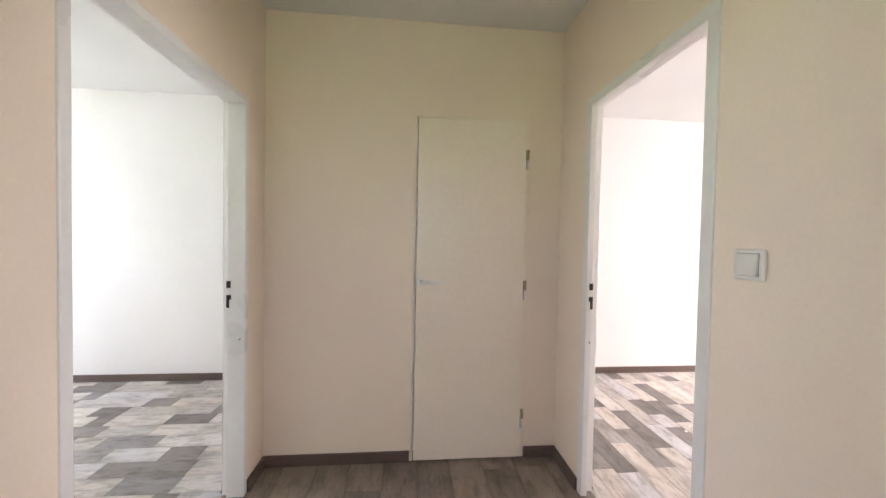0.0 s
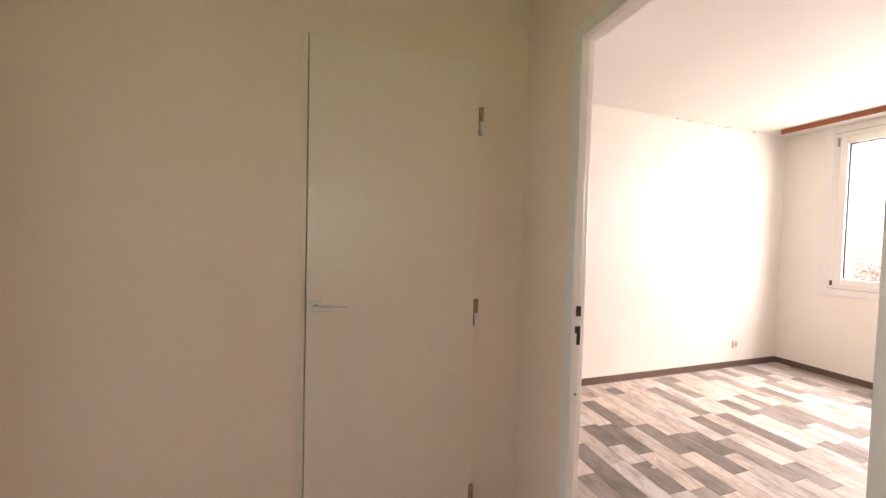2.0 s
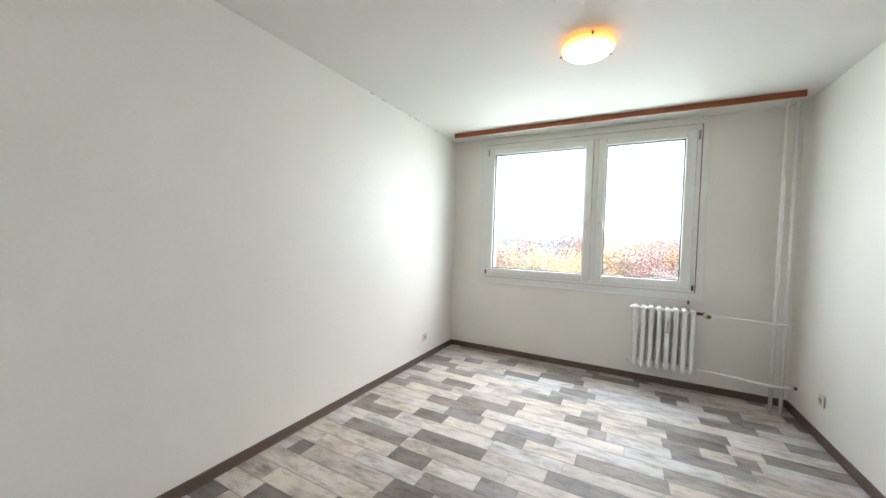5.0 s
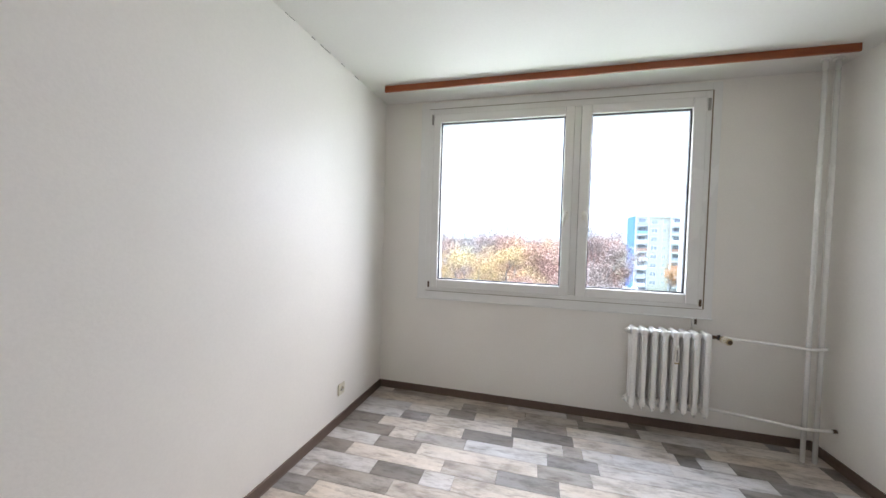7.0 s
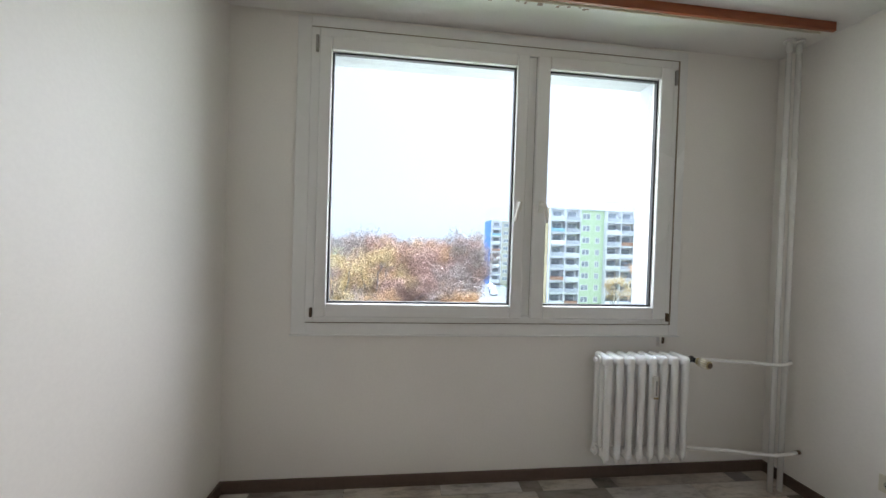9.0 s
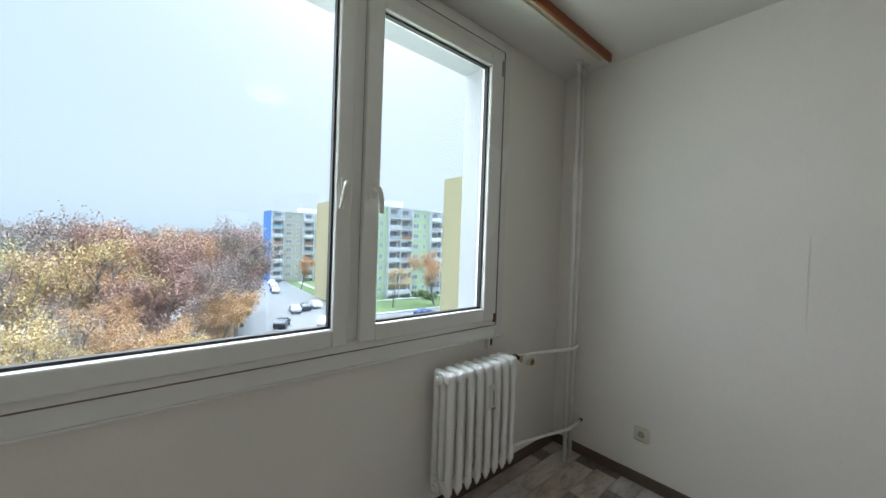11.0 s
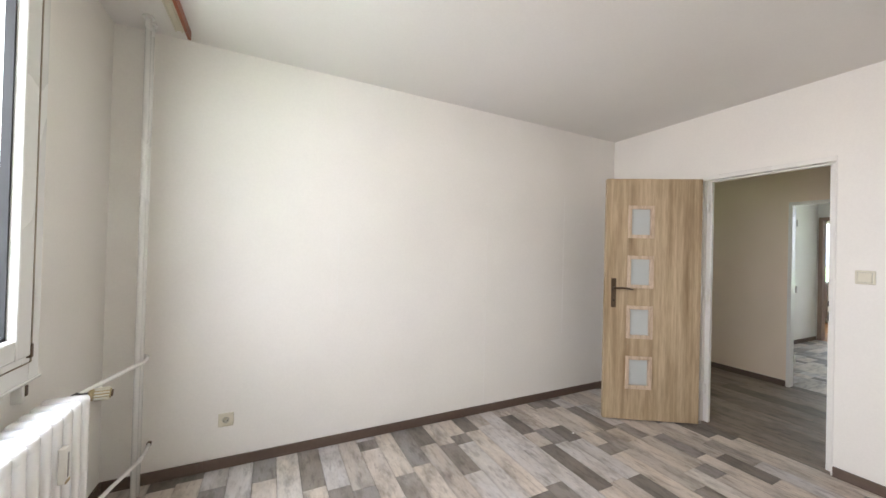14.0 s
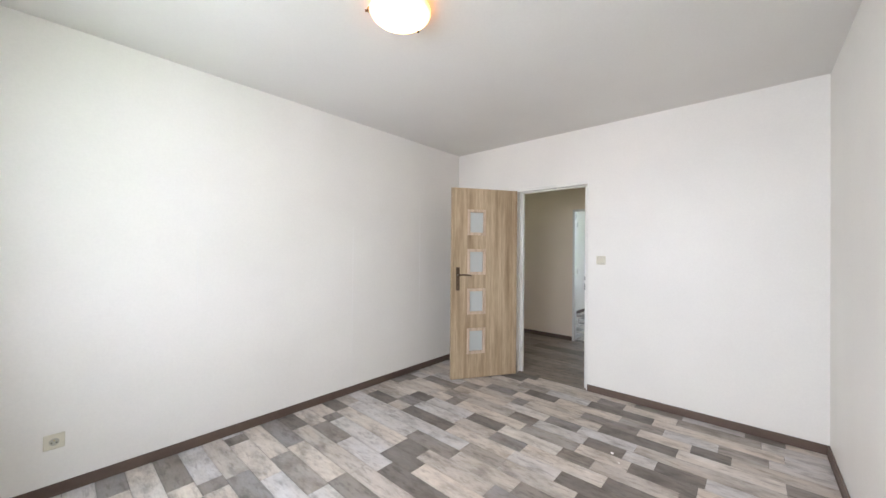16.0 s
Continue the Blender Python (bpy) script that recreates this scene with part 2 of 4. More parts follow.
GLASS = glass("window_glass", (0.96, 0.98, 0.98))
FROST = paint("frosted_glass", (0.52, 0.55, 0.54), 0.35, 0.05, 200, 0.4, 0.001)
FARGLASS = paint("far_glass", (0.30, 0.33, 0.38), 0.12, 0.4, 3, 0.0, 0.001)
lm, ln_, ll, lb = shader("lit_glass_shade", (0.9, 0.8, 0.6), 0.35)
ltc, lsp, lmr = ln_.new("ShaderNodeTexCoord"), ln_.new("ShaderNodeSeparateXYZ"), ln_.new("ShaderNodeMapRange")
lmr.inputs["From Min"].default_value, lmr.inputs["From Max"].default_value = -0.030, -0.078
ll.new(ltc.outputs["Object"], lsp.inputs[0])
ll.new(lsp.outputs[2], lmr.inputs[0])
lcr = ramp(ln_, ll, lmr.outputs[0], [(0.0, (0.42, 0.15, 0.02)), (0.25, (0.50, 0.22, 0.035)), (0.5, (0.80, 0.50, 0.15)), (1.0, (1.0, 0.76, 0.36))])
ll.new(lcr.outputs[0], lb.inputs["Emission Color"])
lb.inputs["Emission Strength"].default_value = 0.8
LAMP = lm

YELLOW = paint("yellow_render", (0.56, 0.46, 0.27), 0.85, 0.05, 20, 0.3, 0.02)
BEIGE = paint("beige_render", (0.45, 0.43, 0.36), 0.85, 0.05, 20, 0.3, 0.02)
GREEN = paint("green_render", (0.45, 0.56, 0.37), 0.85, 0.05, 20, 0.3, 0.02)
BLUE = paint("blue_render", (0.11, 0.27, 0.68), 0.8, 0.1, 20, 0.3, 0.02)
PALE = paint("pale_render", (0.62, 0.63, 0.65), 0.85, 0.06, 20, 0.3, 0.02)
PALEGREY = paint("outer_render", (0.42, 0.435, 0.46), 0.85, 0.05, 50, 0.5, 0.004)
LOGGIA = paint("loggia_shade_panel", (0.42, 0.44, 0.48), 0.7, 0.2, 4, 0.2, 0.01)
RUST = paint("rust_panel", (0.36, 0.20, 0.14), 0.7, 0.15, 4, 0.2, 0.01)
TURQ = paint("turquoise_panel", (0.25, 0.45, 0.55), 0.6, 0.15, 4, 0.2, 0.01)
ASPHALT = paint("wet_asphalt", (0.17, 0.17, 0.175), 0.4, 0.2, 6, 0.4, 0.01)
KERB = paint("concrete_path", (0.38, 0.38, 0.37), 0.8, 0.15, 6, 0.4, 0.01)
LAWN = paint("autumn_grass", (0.115, 0.165, 0.06), 0.95, 0.35, 8, 0.8, 0.05)
# pale blue-grey: the haze of distance is put into the hills' colour
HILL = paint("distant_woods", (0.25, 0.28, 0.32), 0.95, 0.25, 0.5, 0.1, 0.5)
BARK = paint("tree_bark", (0.22, 0.20, 0.19), 0.9, 0.3, 12, 0.8, 0.02)


def leaves(name, a, b_, c):
    m, n, l, b = shader(name, a, 0.8)
    g = n.new("ShaderNodeNewGeometry")
    r = ramp(n, l, g.outputs["Random Per Island"], [(0.0, a), (0.5, b_), (1.0, c)])
    l.new(r.outputs[0], b.inputs["Base Color"])
    return m


LEAF = {"russet": leaves("russet_leaves", (0.36, 0.19, 0.145), (0.40, 0.23, 0.18), (0.32, 0.20, 0.17)),
        "orange": leaves("orange_leaves", (0.50, 0.27, 0.12), (0.44, 0.25, 0.15), (0.54, 0.34, 0.16)),
        "yellow": leaves("yellow_leaves", (0.58, 0.41, 0.15), (0.52, 0.35, 0.16), (0.44, 0.34, 0.20)),
        "brown": leaves("brown_leaves", (0.29, 0.21, 0.185), (0.26, 0.205, 0.18), (0.33, 0.22, 0.19))}

# ---------- mesh helpers ----------
def part(name, bm, material, parent=None, label="", kind=""):
    me = bpy.data.meshes.new(name)
    bm.to_mesh(me)
    bm.free()
    me.materials.append(material)
    ob = new(name, me)
    ob.parent = parent
    return tagged(ob, label, "", "", kind)


def thing(name, loc, label, category, group="", rz=0.0):
    ob = new(name)
    ob.matrix_basis = pose(*loc, 0, 0, rz)
    return tagged(ob, label, category, group)


def box(bm, x0, x1, y0, y1, z0, z1, bev=0.0, seg=2):
    vs = bmesh.ops.create_cube(bm, size=1)["verts"]
    for v in vs:
        v.co = ((x0 + x1) / 2 + v.co.x * (x1 - x0), (y0 + y1) / 2 + v.co.y * (y1 - y0), (z0 + z1) / 2 + v.co.z * (z1 - z0))
    if bev:
        es = list({e for v in vs for e in v.link_edges})
        bmesh.ops.bevel(bm, geom=es, offset=bev, segments=seg, affect="EDGES", profile=0.5)
    return bm


def cyl(bm, p0, p1, r0, r1=None, n=16, smooth=True):
    p0, p1 = Vector(p0), Vector(p1)
    r1 = r0 if r1 is None else r1
    d = p1 - p0
    m = Matrix.Translation((p0 + p1) / 2) @ d.to_track_quat("Z", "Y").to_matrix().to_4x4()
    res = bmesh.ops.create_cone(bm, cap_ends=True, segments=n, radius1=r0, radius2=r1, depth=d.length, matrix=m)
    if smooth:
        for f in {f for v in res["verts"] for f in v.link_faces}:
            f.smooth = len(f.verts) == 4
    return bm


def sweep(bm, pts, r, n=12):
    pts = [Vector(p) for p in pts]
    rings = []
    for i, p in enumerate(pts):
        d = (pts[min(i + 1, len(pts) - 1)] - pts[max(i - 1, 0)]).normalized()
        q = d.to_track_quat("Z", "Y")
        rad = r[i] if isinstance(r, (list, tuple)) else r
        rings.append([bm.verts.new(p + q @ Vector((rad * math.cos(a), rad * math.sin(a), 0))) for a in [2 * math.pi * k / n for k in range(n)]])
    for a, b in zip(rings, rings[1:]):
        best = min(range(n), key=lambda s: sum((a[k].co - b[(k + s) % n].co).length for k in range(0, n, 3)))
        for k in range(n):
            bm.faces.new((a[k], a[(k + 1) % n], b[(k + 1 + best) % n], b[(k + best) % n])).smooth = True
    bm.faces.new(rings[0][::-1])
    bm.faces.new(rings[-1])
    bmesh.ops.recalc_face_normals(bm, faces=bm.faces)
    return bm


def arc(c, r, a0, a1, u, v, k=6):
    c, u, v = Vector(c), Vector(u), Vector(v)
    return [c + u * r * math.cos(radians(a0 + (a1 - a0) * i / k)) + v * r * math.sin(radians(a0 + (a1 - a0) * i / k)) for i in range(k + 1)]


def lathe(bm, profile, c=(0, 0, 0), n=40):
    rings = []
    for r, z in profile:
        rings.append([bm.verts.new((c[0] + r * math.cos(2 * math.pi * k / n), c[1] + r * math.sin(2 * math.pi * k / n), c[2] + z)) for k in range(n)])
    for a, b in zip(rings, rings[1:]):
        for k in range(n):
            bm.faces.new((a[k], a[(k + 1) % n], b[(k + 1) % n], b[k])).smooth = True
    bm.faces.new(rings[0][::-1])
    bm.faces.new(rings[-1])
    bmesh.ops.recalc_face_normals(bm, faces=bm.faces)
    return bm


def structure(name, bm, material, label=""):
    return part(name, bm, material, None, label, "structure")


def wall(name, axis, lo, hi, a0, a1, z0, z1, holes=(), material=None):
    """A wall between lo and hi in thickness; a0..a1 along it; holes (b0, b1, c0, c1) along it and in height."""
    bm = bmesh.new()

    def piece(p, q, r, s):
        if q - p > 1e-4 and s - r > 1e-4:
            box(bm, *((lo, hi, p, q) if axis == "x" else (p, q, lo, hi)), r, s)
    at = a0
    for b0, b1, c0, c1 in sorted(holes):
        piece(at, b0, z0, z1)
        piece(b0, b1, z0, c0)
        piece(b0, b1, c1, z1)
        at = b1
    piece(at, a1, z0, z1)
    return structure(name, bm, material or WALL)


# ---------- plan ----------
H = 2.54
N, S = 3.24, 0.05
RW, RE = 0.76, 4.765
HE, HW = 0.69, -1.01
HB = -2.2
WE, WW, WS = -1.115, -4.5, 0.0
CL = 1.967
OUT = 4.955
FLOOR_B = -0.12
D_E = (0.898, 1.664, 2.024)
D_W = (0.825, 1.762, 1.972)

def paint_side(ob, x, material):
    ob.data.materials.append(material)
    for f in ob.data.polygons:
        if abs(f.center.x - x) < 1e-4:
            f.material_index = 1


paint_side(wall("wall_hall_east", "x", HE, RW, HB, N, 0, H, [(D_E[0] + 0.01, D_E[1] - 0.01, 0, D_E[2] - 0.01)]), HE, HALLPAINT)
paint_side(wall("wall_hall_west", "x", WE, HW, HB, N, 0, H, [(D_W[0] + 0.01, D_W[1] - 0.01, 0, D_W[2] - 0.01)]), HW, HALLPAINT)
wall("wall_closet", "y", CL, CL + 0.1, HW, HE, 0, H, [(-0.171, 0.475, 0, 1.997)], HALLPAINT)
# unseen wall; its opening is added only for the hall's fill lamp
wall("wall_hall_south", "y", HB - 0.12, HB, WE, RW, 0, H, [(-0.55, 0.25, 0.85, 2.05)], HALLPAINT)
wall("wall_south", "y", S - 0.15, S, RW, OUT, 0, H)
wall("wall_north", "y", N, N + 0.15, WW - 0.15, OUT, 0, H)
wall("wall_window", "x", RE, OUT, S, N, 0, H, [(0.77, 2.81, 0.93, 2.43)])
wall("wall_west_south", "y", WS - 0.12, WS, WW, WE, 0, H)
wall("wall_west", "x", WW - 0.12, WW, WS, N, 0, H, [(0.06, 0.86, 0, 2.05), (0.95, 3.05, 0.55, 2.38)])
wall("wall_closet_side", "x", 0.60, 0.68, CL + 0.1, N, 0, H)
wall("wall_kitchen_south", "y", -1.6, -1.5, WW - 2.6, WW - 0.12, 0, H)
wall("wall_kitchen_west", "x", WW - 2.7, WW - 2.6, -1.6, 1.1, 0, H, [(-1.2, 0.6, 0.9, 2.2)])
wall("wall_kitchen_north", "y", 1.0, 1.1, WW - 2.6, WW - 0.12, 0, H)
wall("wall_kitchen_east", "x", WW - 0.12, WW - 0.02, -1.5, WS - 0.12, 0, H)
structure("closet_back", box(bmesh.new(), -0.25, 0.55, CL + 0.1, CL + 0.14, 0, H), WALL)
bm = bmesh.new()
for a in ((WW - 0.15, OUT, HB - 0.12, N + 0.15), (WW - 2.7, WW - 0.15, -1.6, 1.1)):
    box(bm, *a, H, H + 0.16)
structure("ceiling", bm, CEIL)
structure("floor_slab", box(bmesh.new(), WW - 2.7, OUT, -2.4, N + 0.15, FLOOR_B - 0.2, FLOOR_B - 0.001), SUBFLOOR)
structure("floor_slab", box(bmesh.new(), HW, HE, CL, N, FLOOR_B, -0.002), SUBFLOOR)
# the block below, beside and above the flat
bm = bmesh.new()
box(bm, 4.65, OUT, -12, 16, -13, FLOOR_B)
box(bm, 4.65, OUT, -12, S - 0.15, FLOOR_B, 8)
box(bm, 4.65, OUT, N + 0.15, 16, FLOOR_B, 8)
box(bm, 4.65, OUT, S - 0.15, N + 0.15, H + 0.16, 8)
structure("facade", bm, PALEGREY)

# ---------- skirting ----------
def skirting(runs, h=0.062, t=0.012):
    bm = bmesh.new()
    for ax, face, sgn, a, b in runs:
        lo, hi = sorted((face, face + sgn * t))
        args = (lo, hi, a, b) if ax == "x" else (a, b, lo, hi)
        box(bm, *args, 0, h, 0.003, 2)
        # a small foot bead
        lo, hi = sorted((face + sgn * t, face + sgn * (t + 0.006)))
        args = (lo, hi, a, b) if ax == "x" else (a, b, lo, hi)
        box(bm, *args, 0, 0.010, 0.002, 1)
    return structure("baseboard", bm, SKIRT)


skirting([("y", N, -1, RW, RE), ("x", RE, -1, S, N - 0.012), ("y", S, 1, RW, RE - 0.012),
          ("x", RW, 1, D_E[1] + 0.001, N - 0.012), ("x", RW, 1, S + 0.012, D_E[0] - 0.001)])
skirting([("y", CL, -1, HW, -0.190), ("y", CL, -1, 0.494, HE), ("x", HE, -1, D_E[1] + 0.001, CL - 0.012), ("x", HW, 1, D_W[1] + 0.001, CL - 0.012),
          ("x", HE, -1, HB, D_E[0] - 0.001), ("x", HW, 1, HB, D_W[0] - 0.001), ("y", HB, 1, HW + 0.012, HE - 0.012)])
skirting([("y", N, -1, WW, WE), ("x", WE, -1, D_W[1] + 0.001, N - 0.012), ("x", WE, -1, WS, D_W[0] - 0.001), ("y", WS, 1, WW, WE - 0.012), ("x", WW, 1, 0.92, N - 0.012)])

# ---------- steel door frames ----------
def door_frame(xh, xr, y0, y1, top, face=0.045, deep=0.050, slot=1.06):
    """A pressed steel frame through a wall from xh (hall side) to xr (room side); the leaf sits on the room side."""
    s = 1 if xr > xh else -1
    f = tagged(new("door_frame"), kind="structure")
    for nm, a, b, w in (("jamb", y0, y0 + face, 1), ("jamb", y1 - face, y1, -1)):
        bm = bmesh.new()
        lo, hi = sorted((xh - s * 0.006, xh + s * deep))
        box(bm, lo, hi, a, b, 0, top - face, 0.004)
        lo, hi = sorted((xh + s * deep, xr + s * 0.006))
        c, d = (a, b - 0.037) if w > 0 else (a + 0.037, b)
        box(bm, lo, hi, c, d, 0, top - face + 0.012, 0.004)
        part(nm, bm, ENAMEL, f)
    bm = bmesh.new()
    lo, hi = sorted((xh - s * 0.006, xh + s * deep))
    box(bm, lo, hi, y0, y1, top - face, top, 0.004)
    lo, hi = sorted((xh + s * deep, xr + s * 0.006))
    box(bm, lo, hi, y0, y1, top - face + 0.012, top, 0.004)
    part("head", bm, ENAMEL, f)
    yk = y1 - face
    for z0, z1, w in ((slot - 0.018, slot + 0.016, 0.018), (slot - 0.075, slot - 0.052, 0.020), (slot - 0.115, slot - 0.075, 0.012)):
        bm = bmesh.new()
        lo, hi = sorted((xh + s * (deep - 0.001) - s * w, xh + s * (deep + 0.0005)))
        box(bm, lo, hi, yk - 0.0015, yk + 0.004, z0, z1)
        part("strike_slot", bm, BLACK, f, "black latch slot")
    bm = cyl(bmesh.new(), (xh + s * 0.018, yk - 0.0012, 0.79), (xh + s * 0.018, yk + 0.003, 0.79), 0.004, n=10)
    part("screw_hole", bm, BLACK, f)
    for z in (0.25, 1.0, 1.72):
        bm = bmesh.new()
        cyl(bm, (xr + s * 0.012, y0 + face - 0.002, z), (xr + s * 0.012, y0 + face - 0.002, z + 0.075), 0.007, n=12)
        part("hinge_pin", bm, ENAMEL, f)
    return f


door_frame(HE, RW, *D_E, deep=0.028, slot=1.075)
door_frame(HW, WE, *D_W, face=0.033, deep=0.080, slot=1.06)

# ---------- room door leaf ----------
def oak_door(hinge, ang):
    d = thing("door", (*hinge, 0), "open pale oak veneer door leaf with four small frosted panes and a bronze handle", "door", rz=ang)
    L, T, z0, z1 = 0.745, 0.040, 0.010, 1.990
    a, b = L - 0.375, L - 0.175
    tops = [1.765 - 0.413 * i for i in range(4)]
    bm = bmesh.new()
    box(bm, 0, a, 0, T, z0, z1, 0.002, 1)
    box(bm, b, L, 0, T, z0, z1, 0.002, 1)
    edges = [z1] + [v for t in tops for v in (t, t - 0.262)] + [z0]
    for hi, lo in zip(edges[::2], edges[1::2]):
        box(bm, a, b, 0.0003, T - 0.0003, lo, hi)
    body = part("leaf", bm, OAK, d)
    body["label"] = "pale oak door leaf with straight grain"
    for t in tops:
        fr = bmesh.new()
        w, lo = 0.026, t - 0.262
        for q in ((a - 0.004, b + 0.004, lo - 0.004, lo + w), (a - 0.004, b + 0.004, t - w, t + 0.004), (a - 0.004, a + w, lo + w, t - w), (b - w, b + 0.004, lo + w, t - w)):
            box(fr, q[0], q[1], -0.006, T + 0.006, q[2], q[3], 0.003)
        fo = part("pane_frame", fr, OAK_TRIM, d, "raised oak bead round a pane")
        part("pane", box(bmesh.new(), a + w - 0.002, b - w + 0.002, 0.016, 0.024, lo + w - 0.002, t - w + 0.002), FROST, fo, "frosted glass pane")
    for yy, sg in ((T, 1), (0, -1)):
        hb = bmesh.new()
        lo, hi = sorted((yy, yy + sg * 0.007))
        box(hb, L - 0.086, L - 0.046, lo, hi, 0.925, 1.165, 0.0033, 3)
        hd = part("door_handle", hb, BRONZE, d, "aged bronze handle plate")
        lv = bmesh.new()
        x = L - 0.066
        sweep(lv, [(x, yy, 1.085), (x, yy + sg * 0.03, 1.085), (x - 0.008, yy + sg * 0.045, 1.086), (x - 0.05, yy + sg * 0.05, 1.090), (x - 0.10, yy + sg * 0.047, 1.086), (x - 0.135, yy + sg * 0.042, 1.080)], [0.010, 0.009, 0.009, 0.009, 0.008, 0.005], 10)
        part("lever", lv, BRONZE, hd)
        kh = cyl(bmesh.new(), (x, yy, 0.985), (x, yy + sg * 0.008, 0.985), 0.007, n=12)
        part("keyhole", kh, BLACK, hd)
    part("latch_plate", box(bmesh.new(), L - 0.0005, L + 0.002, 0.009, 0.031, 0.93, 1.16), BRASS, d)
    for z in (0.25, 1.0, 1.72):
        hb = cyl(bmesh.new(), (-0.004, T / 2 + 0.012, z + 0.03), (-0.004, T / 2 + 0.012, z + 0.11), 0.0065, n=12)
        part("hinge", hb, ENAMEL, d)
    return d


oak_door((0.822, 0.905), -32.0)

# ---------- closet door ----------
def closet_door():
    d = thing("closet_door", (-0.171, CL, 0), "closed plain white painted closet door with three hinges and a white lever", "door")
    W = 0.645
    fb = bmesh.new()
    box(fb, -0.018, 0.0, -0.004, 0.06, 0, 2.012, 0.002)
    box(fb, W, W + 0.018, -0.004, 0.06, 0, 2.012, 0.002)
    box(fb, 0.0, W, -0.004, 0.06, 1.999, 2.012, 0.002)
    part("frame", fb, HALLENAMEL, d)
    part("leaf", box(bmesh.new(), 0.004, W - 0.004, -0.022, 0.018, 0.012, 1.993, 0.002), HALLENAMEL, d, "flat white door leaf")
    for z in (0.19, 0.955, 1.72):
        hb = bmesh.new()
        cyl(hb, (W + 0.002, -0.026, z + 0.056), (W + 0.002, -0.026, z + 0.11), 0.0075, n=12)
        hg = part("hinge", hb, BRASS, d, "worn brass hinge knuckle")
        part("hinge_pin", cyl(bmesh.new(), (W + 0.002, -0.026, z), (W + 0.002, -0.026, z + 0.054), 0.0072, n=12), ENAMEL, hg)
        part("hinge_shadow_gap", box(bmesh.new(), W - 0.009, W - 0.006, -0.0235, -0.021, z, z + 0.11), BRONZE, hg)
    hb = bmesh.new()
    cyl(hb, (0.035, -0.022, 1.055), (0.035, -0.027, 1.055), 0.024, n=24)
    hd = part("door_handle", hb, ENAMEL, d, "white enamelled round rose")
    lv = sweep(bmesh.new(), [(0.035, -0.026, 1.055), (0.035, -0.05, 1.055), (0.042, -0.062, 1.055), (0.08, -0.066, 1.056), (0.14, -0.064, 1.054)], [0.009, 0.009, 0.009, 0.008, 0.006], 10)
    part("lever", lv, ENAMEL, hd)


closet_door()

# ---------- window ----------
def window():
    w = tagged(new("window_1"), kind="structure")
    def ring(nm, y0, y1, z0, z1, t, x0, x1, mat_, par, bev=0.004, label=""):
        bm = bmesh.new()
        tl, tr, tb, tt = t
        box(bm, x0, x1, y0, y0 + tl, z0, z1, bev)
        box(bm, x0, x1, y1 - tr, y1, z0, z1, bev)
        box(bm, x0 + 0.0004, x1 - 0.0004, y0 + tl, y1 - tr, z0, z0 + tb, bev)
        box(bm, x0 + 0.0004, x1 - 0.0004, y0 + tl, y1 - tr, z1 - tt, z1, bev)
        return part(nm, bm, mat_, par, label)
    # casing on the wall
    ring("casing", 0.682, 2.905, 0.838, 2.520, (0.060, 0.070, 0.068, 0.058), RE - 0.009, RE + 0.004, PVC, w, 0.002)
    part("window_sill", box(bmesh.new(), RE - 0.016, RE + 0.002, 0.676, 2.912, 0.832, 0.842, 0.003), PVC, w)
    frm = ring("window_frame", 0.742, 2.835, 0.906, 2.462, (0.045, 0.045, 0.042, 0.052), RE - 0.012, RE + 0.068, PVC, w, 0.004)
    part("mullion", box(bmesh.new(), RE - 0.004, RE + 0.066, 1.580, 1.682, 0.948, 2.410, 0.003), PVC, frm)
    for nm, y0, y1, g0, g1 in (("sash", 1.656, 2.788, 1.723, 2.726), ("sash", 0.778, 1.606, 0.862, 1.532)):
        z0, z1, h0, h1 = 0.937, 2.414, 1.010, 2.342
        sh = ring(nm, y0, y1, z0, z1, (g0 - y0, y1 - g1, h0 - z0, z1 - h1), RE - 0.030, RE + 0.045, PVC, w, 0.007, "white plastic sash")
        ring("gasket", g0, g1, h0, h1, (0.009, 0.009, 0.009, 0.009), RE - 0.004, RE + 0.0195, GASKET, sh, 0.0)
        pn = part("pane", box(bmesh.new(), RE + 0.02, RE + 0.026, g0 + 0.0005, g1 - 0.0005, h0 + 0.0005, h1 - 0.0005), GLASS, sh, "clear glass pane")
        pn.visible_shadow = False
    for y, sg in ((1.693, 1), (1.566, -1)):
        hb = box(bmesh.new(), RE - 0.040, RE - 0.030, y - 0.015, y + 0.015, 1.533, 1.603, 0.004)
        hd = part("window_handle", hb, WHITEPL, w, "white window handle")
        lv = sweep(bmesh.new(), [(RE - 0.038, y, 1.5780), (RE - 0.058, y + sg * 0.001, 1.5810), (RE - 0.070, y + sg * 0.006, 1.5760), (RE - 0.074, y + sg * 0.012, 1.5580), (RE - 0.073, y + sg * 0.018, 1.5280), (RE - 0.068, y + sg * 0.023, 1.4960), (RE - 0.064, y + sg * 0.026, 1.4780)],
                   [0.009, 0.0115, 0.0115, 0.0110, 0.0105, 0.0095, 0.0085], 12)
        part("lever", lv, WHITEPL, hd)
    for y, z in ((2.803, 2.33), (2.803, 0.935), (0.760, 2.32), (0.760, 0.925)):
        part("corner_hinge", box(bmesh.new(), RE - 0.026, RE - 0.008, y - 0.007, y + 0.007, z, z + (0.085 if z > 2 else 0.05), 0.003), GREYPL if z > 2 else BRONZE, w)
    for q in ((0.745, 2.832, 0.9035, 0.9065), (0.7350, 0.7425, 0.905, 2.463), (0.742, 2.835, 2.4615, 2.4640)):
        part("seal_strip", box(bmesh.new(), RE - 0.0135, RE - 0.008, *q), SEAL, w, "yellowed seal line")
